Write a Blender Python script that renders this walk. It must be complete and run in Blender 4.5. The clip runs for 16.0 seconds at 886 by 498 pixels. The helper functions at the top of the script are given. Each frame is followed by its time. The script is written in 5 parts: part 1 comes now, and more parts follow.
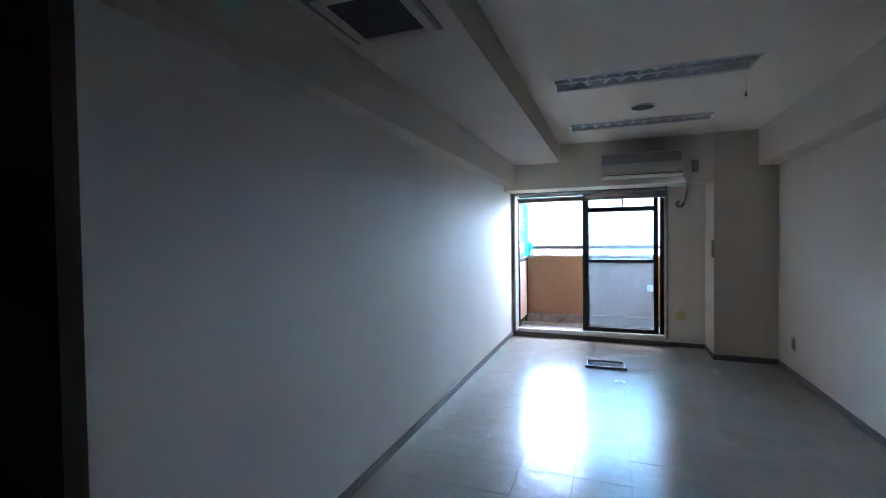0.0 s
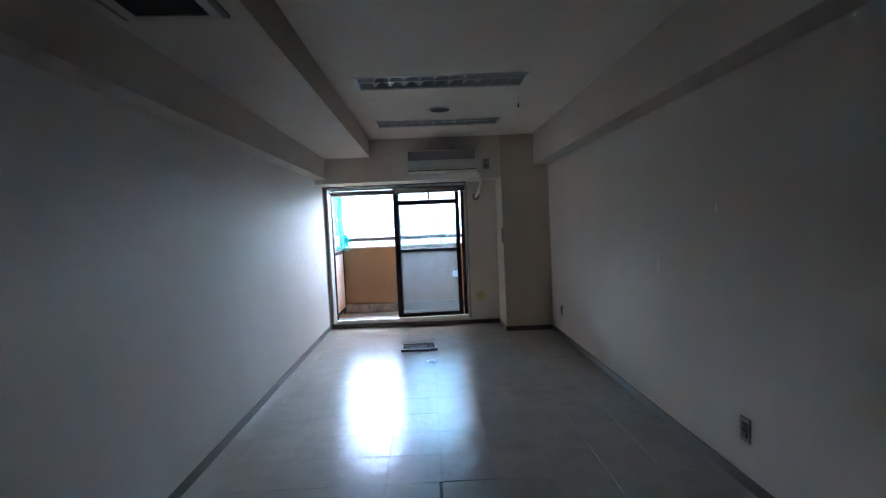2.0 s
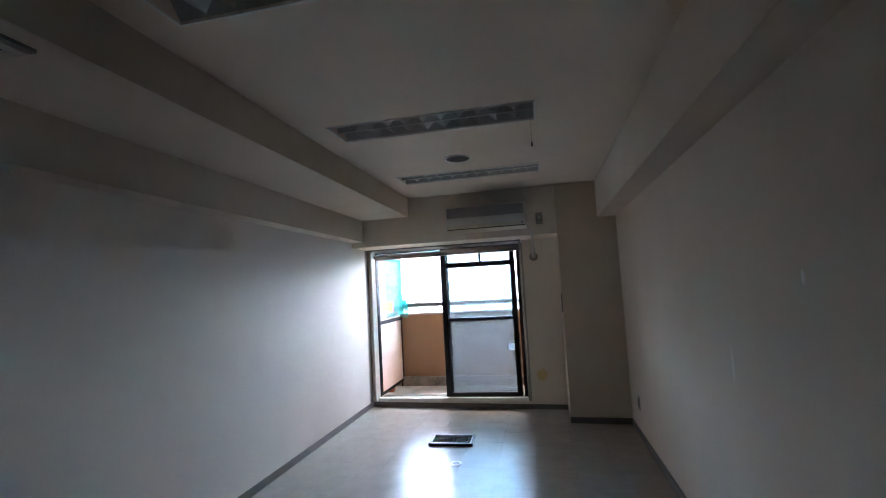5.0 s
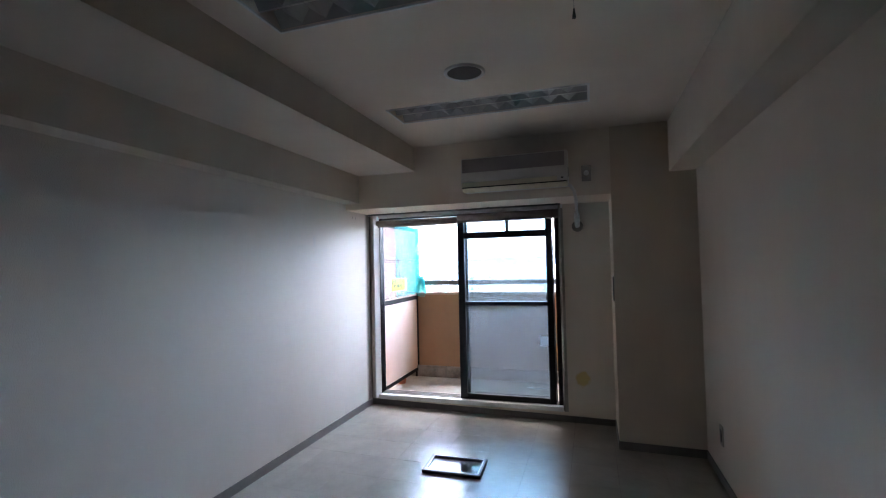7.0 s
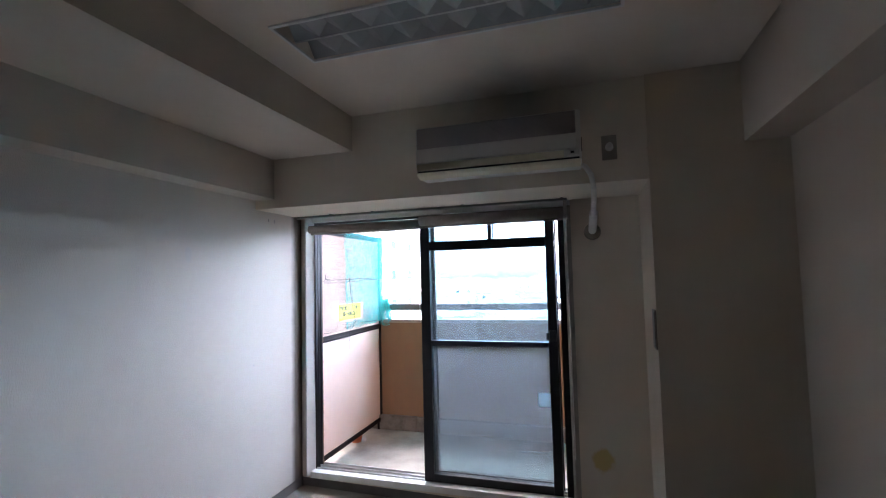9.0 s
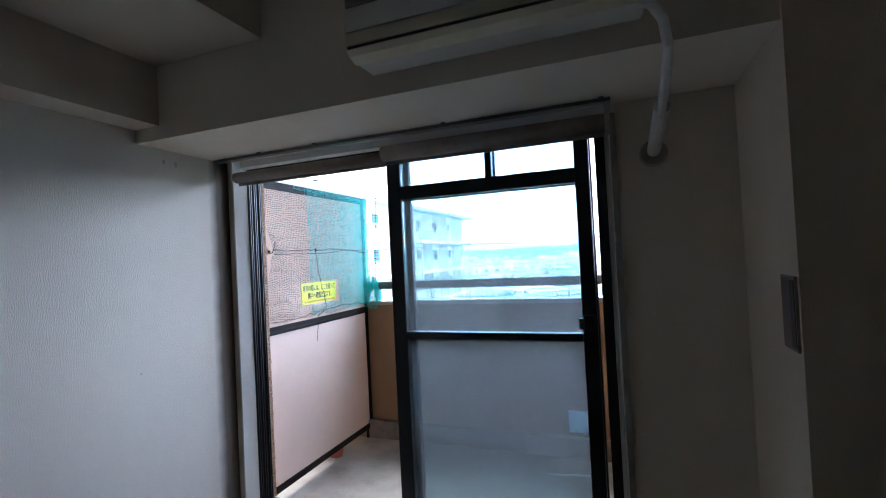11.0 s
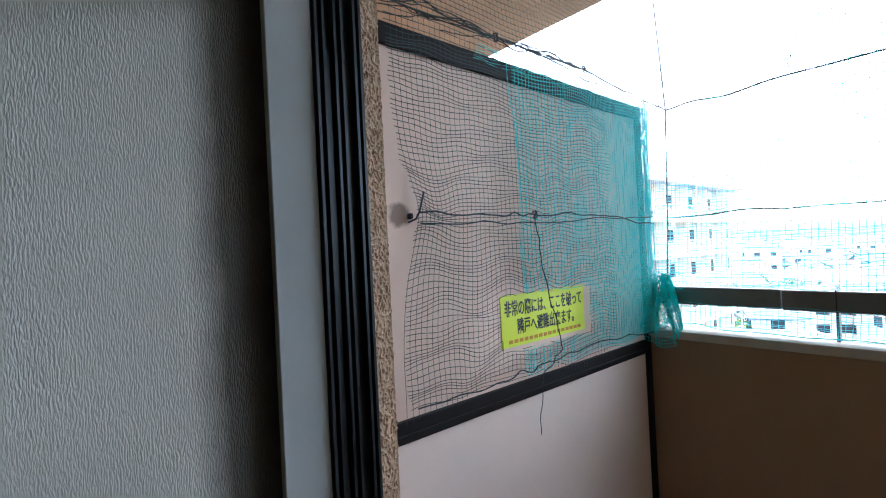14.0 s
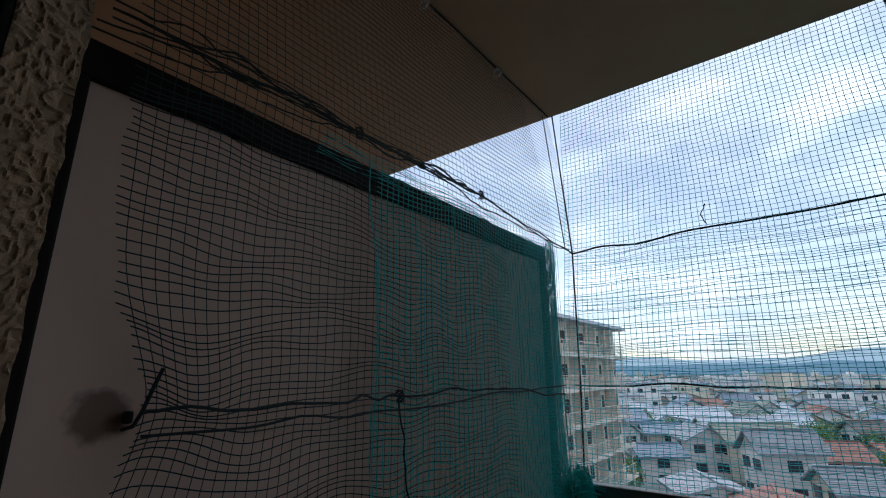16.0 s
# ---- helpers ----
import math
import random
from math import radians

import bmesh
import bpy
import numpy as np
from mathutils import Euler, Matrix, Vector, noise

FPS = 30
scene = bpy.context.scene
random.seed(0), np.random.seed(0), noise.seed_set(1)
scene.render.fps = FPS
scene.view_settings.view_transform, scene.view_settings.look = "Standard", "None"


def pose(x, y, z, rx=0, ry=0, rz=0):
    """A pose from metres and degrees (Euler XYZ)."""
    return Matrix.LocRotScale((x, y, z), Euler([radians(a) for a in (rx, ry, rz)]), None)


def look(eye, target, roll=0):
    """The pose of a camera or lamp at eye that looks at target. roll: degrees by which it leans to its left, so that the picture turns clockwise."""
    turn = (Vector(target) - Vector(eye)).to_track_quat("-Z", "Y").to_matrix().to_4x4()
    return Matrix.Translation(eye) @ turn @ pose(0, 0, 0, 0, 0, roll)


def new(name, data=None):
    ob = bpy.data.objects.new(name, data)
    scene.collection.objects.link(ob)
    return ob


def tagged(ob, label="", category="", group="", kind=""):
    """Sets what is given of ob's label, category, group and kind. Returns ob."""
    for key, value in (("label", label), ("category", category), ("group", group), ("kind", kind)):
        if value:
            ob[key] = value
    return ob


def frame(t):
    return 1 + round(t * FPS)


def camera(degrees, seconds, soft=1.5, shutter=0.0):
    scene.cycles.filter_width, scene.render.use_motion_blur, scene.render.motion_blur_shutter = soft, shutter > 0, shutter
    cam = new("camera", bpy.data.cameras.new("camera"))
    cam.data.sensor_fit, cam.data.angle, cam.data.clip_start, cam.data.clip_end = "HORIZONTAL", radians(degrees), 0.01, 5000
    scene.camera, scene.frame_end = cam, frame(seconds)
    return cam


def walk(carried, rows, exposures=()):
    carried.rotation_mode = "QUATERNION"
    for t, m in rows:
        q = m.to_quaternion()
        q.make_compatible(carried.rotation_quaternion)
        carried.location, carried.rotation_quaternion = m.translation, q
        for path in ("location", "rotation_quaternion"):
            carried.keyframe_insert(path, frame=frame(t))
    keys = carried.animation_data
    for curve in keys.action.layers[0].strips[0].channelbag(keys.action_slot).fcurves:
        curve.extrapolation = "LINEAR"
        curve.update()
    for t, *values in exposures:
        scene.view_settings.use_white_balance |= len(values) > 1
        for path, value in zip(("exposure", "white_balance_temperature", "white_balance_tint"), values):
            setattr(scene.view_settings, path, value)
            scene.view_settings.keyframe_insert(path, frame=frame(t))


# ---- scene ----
cam = camera(87.7, 16.0, soft=1.1)
PATH = [
    (0, (1.27, 0.363, 1.323), (0.582, 2.24, 1.277), -0.8),
    (0.5, (1.298, 0.305, 1.318), (0.921, 2.266, 1.224), -1.5),
    (1, (1.308, 0.307, 1.332), (1.167, 2.299, 1.221), -2.0),
    (1.5, (1.322, 0.293, 1.312), (1.346, 2.29, 1.206), -2.3),
    (2, (1.34, 0.303, 1.348), (1.41, 2.299, 1.241), -2.6),
    (2.5, (1.393, 0.352, 1.371), (1.465, 2.348, 1.282), -3.2),
    (3, (1.546, 0.434, 1.442), (1.553, 2.434, 1.417), -3.1),
    (3.5, (1.725, 0.516, 1.459), (1.614, 2.512, 1.525), -2.5),
    (4, (1.848, 0.681, 1.448), (1.643, 2.665, 1.6), -2.0),
    (4.5, (2.024, 0.871, 1.423), (1.707, 2.84, 1.583), -1.9),
    (4.7, (2.076, 0.956, 1.399), (1.722, 2.917, 1.567), -2.5),
    (6.8, (2.165, 2.165, 1.389), (1.545, 4.066, 1.463), -1.2),
    (7, (2.137, 2.292, 1.385), (1.53, 4.196, 1.453), -1.3),
    (7.5, (2.068, 2.626, 1.417), (1.485, 4.538, 1.476), -1.4),
    (8, (2.058, 2.956, 1.405), (1.482, 4.869, 1.489), -1.2),
    (8.5, (2.027, 3.285, 1.432), (1.438, 5.194, 1.534), -1.3),
    (9, (1.995, 3.634, 1.448), (1.404, 5.541, 1.57), -1.4),
    (9.2, (1.987, 3.745, 1.464), (1.408, 5.656, 1.585), -1.6),
    (11.3, (1.869, 4.934, 1.347), (1.083, 6.772, 1.363), -3.4),
    (11.5, (1.84, 5.107, 1.368), (0.953, 6.899, 1.36), -2.6),
    (12, (1.686, 5.358, 1.334), (0.606, 7.04, 1.279), -3.1),
    (12.5, (1.477, 5.583, 1.35), (0.25, 7.16, 1.254), -3.1),
    (13, (1.243, 5.811, 1.314), (-0.112, 7.275, 1.168), -3.4),
    (13.5, (1.039, 6.03, 1.326), (-0.459, 7.344, 1.161), -3.0),
    (14, (0.795, 6.266, 1.36), (-0.728, 7.562, 1.371), -2.8),
    (14.5, (0.69, 6.434, 1.45), (-0.737, 7.811, 1.709), -2.5),
    (15, (0.605, 6.588, 1.479), (-0.709, 8.043, 1.873), -0.8),
    (15.5, (0.56, 6.653, 1.487), (-0.667, 8.157, 1.968), -0.5),
    (16, (0.563, 6.671, 1.486), (-0.61, 8.203, 2.01), -0.5),
]
# exposure falls as the camera turns from the dim room to the open sky
EXPOSURES = [(0.0, 6.25, 5650, 18), (1.0, 5.85, 5850, 18), (3.0, 5.75, 6250, 20), (4.5, 5.9, 6500, 21), (7.0, 5.55, 6350, 23), (9.0, 5.4, 6350, 23), (11.5, 4.2, 5950, 15), (13.0, 3.55, 5900, 11),
             (13.5, 3.65, 6150, 11), (14.0, 3.5, 6250, 10), (14.5, 2.15, 5950, 8), (15.0, 0.95, 5950, 8), (15.5, 0.55, 6300, 9), (16.0, 0.4, 6550, 9)]
walk(cam, [(t, look(eye, target, roll)) for t, eye, target, roll in PATH], EXPOSURES)


# ---- light: broken cloud, sun behind it ----
SUN_AZ, SUN_EL = 16.0, 58.0          # degrees left of +y, above the horizon
world = bpy.data.worlds.new("world")
scene.world = world
world.use_nodes = True
wn, wl = world.node_tree.nodes, world.node_tree.links
wn.clear()
w_out = wn.new("ShaderNodeOutputWorld")
w_bg = wn.new("ShaderNodeBackground")
w_sky = wn.new("ShaderNodeTexSky")
w_sky.sky_type = "NISHITA"
w_sky.sun_disc = False
w_sky.sun_elevation = radians(SUN_EL)
w_sky.sun_rotation = radians(-SUN_AZ)
w_sky.air_density, w_sky.dust_density, w_sky.ozone_density = 1.0, 1.0, 1.5
w_co = wn.new("ShaderNodeTexCoord")
w_map = wn.new("ShaderNodeMapping")
w_map.inputs["Scale"].default_value = (1.5, 1.5, 3.6)
w_map.inputs["Location"].default_value = (0.35, 0.2, 0.4)
w_noise = wn.new("ShaderNodeTexNoise")
w_noise.inputs["Scale"].default_value = 1.7
w_noise.inputs["Detail"].default_value = 5.0
w_noise.inputs["Roughness"].default_value = 0.58
w_ramp = wn.new("ShaderNodeValToRGB")
w_ramp.color_ramp.elements[0].position, w_ramp.color_ramp.elements[1].position = 0.33, 0.6
w_shade = wn.new("ShaderNodeTexNoise")
w_shade.inputs["Scale"].default_value = 3.1
w_shade.inputs["Detail"].default_value = 5.0
w_cloud = wn.new("ShaderNodeMix")
w_cloud.data_type = "RGBA"
w_cloud.inputs["A"].default_value = (4.2, 5.5, 7.2, 1)
w_cloud.inputs["B"].default_value = (8.2, 9.4, 10.8, 1)
w_mix = wn.new("ShaderNodeMix")
w_mix.data_type = "RGBA"
w_bg.inputs["Strength"].default_value = 0.12
wl.new(w_co.outputs["Generated"], w_map.inputs["Vector"])
wl.new(w_map.outputs["Vector"], w_noise.inputs["Vector"])
wl.new(w_map.outputs["Vector"], w_shade.inputs["Vector"])
wl.new(w_noise.outputs["Fac"], w_ramp.inputs["Fac"])
w_sr = wn.new("ShaderNodeValToRGB")
w_sr.color_ramp.elements[0].position, w_sr.color_ramp.elements[1].position = 0.38, 0.66
wl.new(w_shade.outputs["Fac"], w_sr.inputs["Fac"])
wl.new(w_sr.outputs["Color"], w_cloud.inputs["Factor"])
wl.new(w_ramp.outputs["Color"], w_mix.inputs["Factor"])
wl.new(w_sky.outputs["Color"], w_mix.inputs["A"])
wl.new(w_cloud.outputs["Result"], w_mix.inputs["B"])
wl.new(w_mix.outputs["Result"], w_bg.inputs["Color"])
wl.new(w_bg.outputs["Background"], w_out.inputs["Surface"])

sun_data = bpy.data.lights.new("sun", "SUN")
sun_data.energy, sun_data.angle, sun_data.color = 0.35, radians(26), (1.0, 0.95, 0.88)
sun = new("sun", sun_data)
az, el = radians(SUN_AZ), radians(SUN_EL)
sun.matrix_world = look((0, 0, 60), (60 * math.sin(az) * math.cos(el), -60 * math.cos(az) * math.cos(el), 60 - 60 * math.sin(el)))


# ---- materials ----
def material(name, colour, rough=0.6, metal=0.0, vary=0.12, scale=8.0, bump=0.0, bump_scale=120.0, stretch=(1, 1, 1),
             colour2=None, rough_vary=0.1, per_object=0.0, spec=0.5, bump_dist=0.002, fine=0.0):
    """Principled surface with variation at two scales, in metres."""
    m = bpy.data.materials.new(name)
    m.use_nodes = True
    n, l = m.node_tree.nodes, m.node_tree.links
    b = n["Principled BSDF"]
    b.inputs["Metallic"].default_value = metal
    b.inputs["Specular IOR Level"].default_value = spec
    co = n.new("ShaderNodeTexCoord")
    geo = n.new("ShaderNodeNewGeometry")
    mp = n.new("ShaderNodeMapping")
    mp.inputs["Scale"].default_value = stretch
    l.new(geo.outputs["Position"], mp.inputs["Vector"])
    big = n.new("ShaderNodeTexNoise")
    big.inputs["Scale"].default_value = scale
    big.inputs["Detail"].default_value = 6
    big.inputs["Roughness"].default_value = 0.6
    l.new(mp.outputs["Vector"], big.inputs["Vector"])
    mix = n.new("ShaderNodeMix")
    mix.data_type = "RGBA"
    c2 = colour2 or tuple(c * (1 - vary * 2) for c in colour)
    mix.inputs["A"].default_value = (*c2, 1)
    mix.inputs["B"].default_value = (*colour, 1)
    rmp = n.new("ShaderNodeValToRGB")
    rmp.color_ramp.elements[0].position, rmp.color_ramp.elements[1].position = 0.3, 0.62
    l.new(big.outputs["Fac"], rmp.inputs["Fac"])
    l.new(rmp.outputs["Color"], mix.inputs["Factor"])
    out = mix.outputs["Result"]
    small = n.new("ShaderNodeTexNoise")
    small.inputs["Scale"].default_value = bump_scale
    small.inputs["Detail"].default_value = 4
    l.new(mp.outputs["Vector"], small.inputs["Vector"])
    if fine:
        fm = n.new("ShaderNodeMix")
        fm.data_type, fm.blend_type = "RGBA", "MULTIPLY"
        fm.inputs["Factor"].default_value = fine
        l.new(out, fm.inputs["A"])
        l.new(small.outputs["Fac"], fm.inputs["B"])
        out = fm.outputs["Result"]
    if per_object:
        oi = n.new("ShaderNodeObjectInfo")
        hsv = n.new("ShaderNodeHueSaturation")
        mr = n.new("ShaderNodeMapRange")
        mr.inputs["To Min"].default_value, mr.inputs["To Max"].default_value = 1 - per_object, 1 + per_object
        l.new(oi.outputs["Random"], mr.inputs["Value"])
        l.new(mr.outputs["Result"], hsv.inputs["Value"])
        l.new(out, hsv.inputs["Color"])
        out = hsv.outputs["Color"]
    l.new(out, b.inputs["Base Color"])
    rr = n.new("ShaderNodeMapRange")
    rr.inputs["To Min"].default_value, rr.inputs["To Max"].default_value = max(0.02, rough - rough_vary), min(1, rough + rough_vary)
    l.new(big.outputs["Fac"], rr.inputs["Value"])
    l.new(rr.outputs["Result"], b.inputs["Roughness"])
    if bump:
        bp = n.new("ShaderNodeBump")
        bp.inputs["Strength"].default_value = bump
        bp.inputs["Distance"].default_value = bump_dist
        l.new(small.outputs["Fac"], bp.inputs["Height"])
        l.new(bp.outputs["Normal"], b.inputs["Normal"])
    return m


def spots(m, places, soft=0.37):
    """Stains and painted shadow with a ragged round shape on a surface: centre, radius, colour, strength."""
    n, l = m.node_tree.nodes, m.node_tree.links
    b = n["Principled BSDF"]
    for (x, y, z), radius, colour, strength, tall in places:
        src = b.inputs["Base Color"].links[0].from_socket
        geo = n.new("ShaderNodeNewGeometry")
        off = n.new("ShaderNodeVectorMath")
        off.operation = "SUBTRACT"
        off.inputs[1].default_value = (x, y, z)
        l.new(geo.outputs["Position"], off.inputs[0])
        sc = n.new("ShaderNodeVectorMath")
        sc.operation = "MULTIPLY"
        sc.inputs[1].default_value = (1, 1, 1 / tall)
        l.new(off.outputs["Vector"], sc.inputs[0])
        ln = n.new("ShaderNodeVectorMath")
        ln.operation = "LENGTH"
        l.new(sc.outputs["Vector"], ln.inputs[0])
        ns = n.new("ShaderNodeTexNoise")
        ns.inputs["Scale"].default_value = 1.6 / radius
        ns.inputs["Detail"].default_value = 5
        l.new(geo.outputs["Position"], ns.inputs["Vector"])
        ad = n.new("ShaderNodeMath")
        ad.operation = "MULTIPLY_ADD"
        ad.inputs[1].default_value, ad.inputs[2].default_value = radius * 0.9, -radius * 0.45
        l.new(ns.outputs["Fac"], ad.inputs[0])
        sm = n.new("ShaderNodeMath")
        l.new(ln.outputs["Value"], sm.inputs[0])
        l.new(ad.outputs["Value"], sm.inputs[1])
        mr = n.new("ShaderNodeMapRange")
        mr.inputs["From Min"].default_value, mr.inputs["From Max"].default_value = radius * 1.12, radius * (1.12 - soft)
        mr.inputs["To Max"].default_value = strength
        l.new(sm.outputs["Value"], mr.inputs["Value"])
        mx = n.new("ShaderNodeMix")
        mx.data_type = "RGBA"
        mx.inputs["B"].default_value = (*colour, 1)
        l.new(mr.outputs["Result"], mx.inputs["Factor"])
        l.new(src, mx.inputs["A"])
        l.new(mx.outputs["Result"], b.inputs["Base Color"])
    return m


def clear_glass(name, tint, haze, rough=0.03):
    """A flat pane: it lets light through, mirrors a little, and carries some dust."""
    m = bpy.data.materials.new(name)
    m.use_nodes = True
    n, l = m.node_tree.nodes, m.node_tree.links
    n.clear()
    out = n.new("ShaderNodeOutputMaterial")
    tr = n.new("ShaderNodeBsdfTransparent")
    tr.inputs["Color"].default_value = (*tint, 1)
    gl = n.new("ShaderNodeBsdfGlossy")
    gl.inputs["Roughness"].default_value = rough
    fr = n.new("ShaderNodeFresnel")
    fr.inputs["IOR"].default_value = 1.45
    m1 = n.new("ShaderNodeMixShader")
    l.new(fr.outputs["Fac"], m1.inputs["Fac"])
    l.new(tr.outputs["BSDF"], m1.inputs[1])
    l.new(gl.outputs["BSDF"], m1.inputs[2])
    du = n.new("ShaderNodeBsdfTranslucent")
    du.inputs["Color"].default_value = (0.82, 0.80, 0.78, 1)
    ns = n.new("ShaderNodeTexNoise")
    ns.inputs["Scale"].default_value = 5
    ns.inputs["Detail"].default_value = 6
    geo = n.new("ShaderNodeNewGeometry")
    l.new(geo.outputs["Position"], ns.inputs["Vector"])
    mr = n.new("ShaderNodeMapRange")
    mr.inputs["To Min"].default_value, mr.inputs["To Max"].default_value = haze * 0.4, haze * 1.6
    l.new(ns.outputs["Fac"], mr.inputs["Value"])
    m2 = n.new("ShaderNodeMixShader")
    l.new(mr.outputs["Result"], m2.inputs["Fac"])
    l.new(m1.outputs["Shader"], m2.inputs[1])
    l.new(du.outputs["BSDF"], m2.inputs[2])
    l.new(m2.outputs["Shader"], out.inputs["Surface"])
    return m


def cord_material(name, colour, through_colour, fac=0.5):
    """Plastic twine, which lets some light through."""
    m = bpy.data.materials.new(name)
    m.use_nodes = True
    n, l = m.node_tree.nodes, m.node_tree.links
    b = n["Principled BSDF"]
    b.inputs["Base Color"].default_value = (*colour, 1)
    b.inputs["Roughness"].default_value = 0.55
    tl = n.new("ShaderNodeBsdfTranslucent")
    tl.inputs["Color"].default_value = (*through_colour, 1)
    mx = n.new("ShaderNodeMixShader")
    mx.inputs["Fac"].default_value = fac
    l.new(b.outputs["BSDF"], mx.inputs[1])
    l.new(tl.outputs["BSDF"], mx.inputs[2])
    l.new(mx.outputs["Shader"], n["Material Output"].inputs["Surface"])
    return m


PAPER_WINDOW = material("wallpaper by the window", (0.73, 0.64, 0.525), 0.75, vary=0.05, scale=1.9, bump=0.5, bump_scale=430, stretch=(1, 1, 0.24), bump_dist=0.003)
spots(PAPER_WINDOW, [((2.043, 6.555, 0.353), 0.062, (0.62, 0.43, 0.13), 0.8, 1.1)])
PAPER_PILLAR = material("browner pillar paper", (0.65, 0.55, 0.43), 0.75, vary=0.05, scale=1.9, bump=0.5, bump_scale=430, stretch=(1, 1, 0.24), bump_dist=0.003)
PAPER_RIGHT = material("wallpaper with scuffs", (0.64, 0.56, 0.465), 0.75, vary=0.035, scale=1.6, bump=0.8, bump_scale=430, stretch=(1, 1, 0.24), bump_dist=0.004)
spots(PAPER_RIGHT, [((2.89, 2.72, 1.37), 0.012, (0.86, 0.85, 0.82), 0.7, 2.2), ((2.89, 3.35, 1.0), 0.014, (0.84, 0.83, 0.8), 0.4, 6.0),
                    ((2.89, 4.85, 0.21), 0.012, (0.35, 0.33, 0.3), 0.6, 2.0)])
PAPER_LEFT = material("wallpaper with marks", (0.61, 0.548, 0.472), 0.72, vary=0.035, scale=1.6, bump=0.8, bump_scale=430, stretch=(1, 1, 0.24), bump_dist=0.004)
spots(PAPER_LEFT, [((0, 5.548, 1.60), 0.022, (0.5, 0.49, 0.47), 0.5, 2.0), ((0, 6.19, 1.85), 0.007, (0.25, 0.24, 0.23), 0.8, 1.6),
                   ((0, 6.25, 1.848), 0.008, (0.3, 0.29, 0.28), 0.7, 1.8), ((0, 6.05, 0.93), 0.005, (0.3, 0.3, 0.3), 0.8, 1.0)])


def shade_band(m, y0, y1, colour, strength):
    """Brown shade painted into the paper's colour: an upright band with a ragged edge."""
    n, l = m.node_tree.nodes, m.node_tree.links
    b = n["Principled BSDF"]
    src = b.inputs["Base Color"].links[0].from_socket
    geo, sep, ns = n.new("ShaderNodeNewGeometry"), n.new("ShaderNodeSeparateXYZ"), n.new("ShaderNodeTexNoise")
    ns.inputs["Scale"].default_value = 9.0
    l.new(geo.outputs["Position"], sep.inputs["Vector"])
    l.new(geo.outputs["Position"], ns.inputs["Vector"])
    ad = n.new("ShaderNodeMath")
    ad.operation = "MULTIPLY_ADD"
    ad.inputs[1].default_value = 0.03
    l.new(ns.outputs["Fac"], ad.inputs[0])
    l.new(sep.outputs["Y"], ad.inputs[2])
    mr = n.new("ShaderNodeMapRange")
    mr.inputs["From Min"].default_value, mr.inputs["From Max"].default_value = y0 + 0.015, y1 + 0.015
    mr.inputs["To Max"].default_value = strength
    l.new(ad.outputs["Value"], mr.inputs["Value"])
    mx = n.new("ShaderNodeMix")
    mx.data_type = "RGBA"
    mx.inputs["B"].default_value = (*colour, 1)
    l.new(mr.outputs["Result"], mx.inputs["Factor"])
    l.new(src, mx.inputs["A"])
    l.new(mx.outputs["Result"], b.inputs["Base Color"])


# Dark strip of shade next to the window casing, put into the wall's colour.
shade_band(PAPER_LEFT, 6.425, 6.478, (0.085, 0.064, 0.045), 0.93)
# Lens falloff put into colour: side beams and soffit darker, ceiling and lintel lighter.
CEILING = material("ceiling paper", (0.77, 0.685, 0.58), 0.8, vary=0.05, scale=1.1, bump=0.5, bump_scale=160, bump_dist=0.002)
BEAM_DIM = material("beam paper darkened for lens falloff", (0.59, 0.515, 0.425), 0.75, vary=0.05, scale=1.4, bump=0.5, bump_scale=210, bump_dist=0.002)
BEAM_SHADOW = material("lintel paper", (0.77, 0.685, 0.57), 0.75, vary=0.05, scale=1.4, bump=0.5, bump_scale=210, bump_dist=0.002)
# Soft dark blot painted on lintel and ceiling for the air conditioner's shadow.
spots(BEAM_SHADOW, [((1.7, 6.065, 2.42), 0.42, (0.16, 0.155, 0.145), 0.62, 1.0)], soft=0.95)
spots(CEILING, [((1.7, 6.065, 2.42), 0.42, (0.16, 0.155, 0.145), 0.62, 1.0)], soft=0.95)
TILE = material("vinyl tile", (0.31, 0.285, 0.24), 0.215, vary=0.06, scale=6, bump=0.6, bump_scale=13, rough_vary=0.06, per_object=0.03, bump_dist=0.006, spec=0.36)
# Made-up near-black colour for the added hall walls, to cut bounced light.
HALL_DARK = material("hall walls darkened to cut bounce", (0.07, 0.052, 0.038), 0.5, vary=0.12, scale=3, stretch=(1, 1, 0.2))
SUBFLOOR = material("floor screed", (0.03, 0.028, 0.025), 0.9)
BASE = material("vinyl skirting", (0.13, 0.115, 0.1), 0.5, vary=0.1)
# Lighter copy of the trim paint, standing in for window light on the casing.
CASING_LIT = material("white trim paint, lit copy", (0.88, 0.88, 0.86), 0.4, vary=0.03, scale=6, bump=0.1, bump_scale=60)
WHITE = material("white trim paint", (0.78, 0.78, 0.76), 0.45, vary=0.04, scale=6, bump=0.1, bump_scale=60)
BLACK_ALU = material("dark bronze aluminium", (0.018, 0.019, 0.022), 0.38, metal=0.3, vary=0.1, scale=14)
ALU = material("bare aluminium", (0.55, 0.55, 0.54), 0.35, metal=0.9, vary=0.08)
BOLT = material("zinc-plated steel", (0.72, 0.72, 0.70), 0.35, metal=0.5, vary=0.1, scale=60)
GREY_ALU = material("dull rail aluminium", (0.16, 0.155, 0.145), 0.45, metal=0.5, vary=0.1)
BLIND = material("roller blind cloth", (0.31, 0.265, 0.23), 0.85, vary=0.1, scale=12, bump=0.3, bump_scale=400)
AC_WHITE = material("aged white plastic", (0.66, 0.65, 0.60), 0.42, vary=0.05, scale=5)
AC_GREY = material("grey grille plastic", (0.37, 0.345, 0.34), 0.5, vary=0.05)
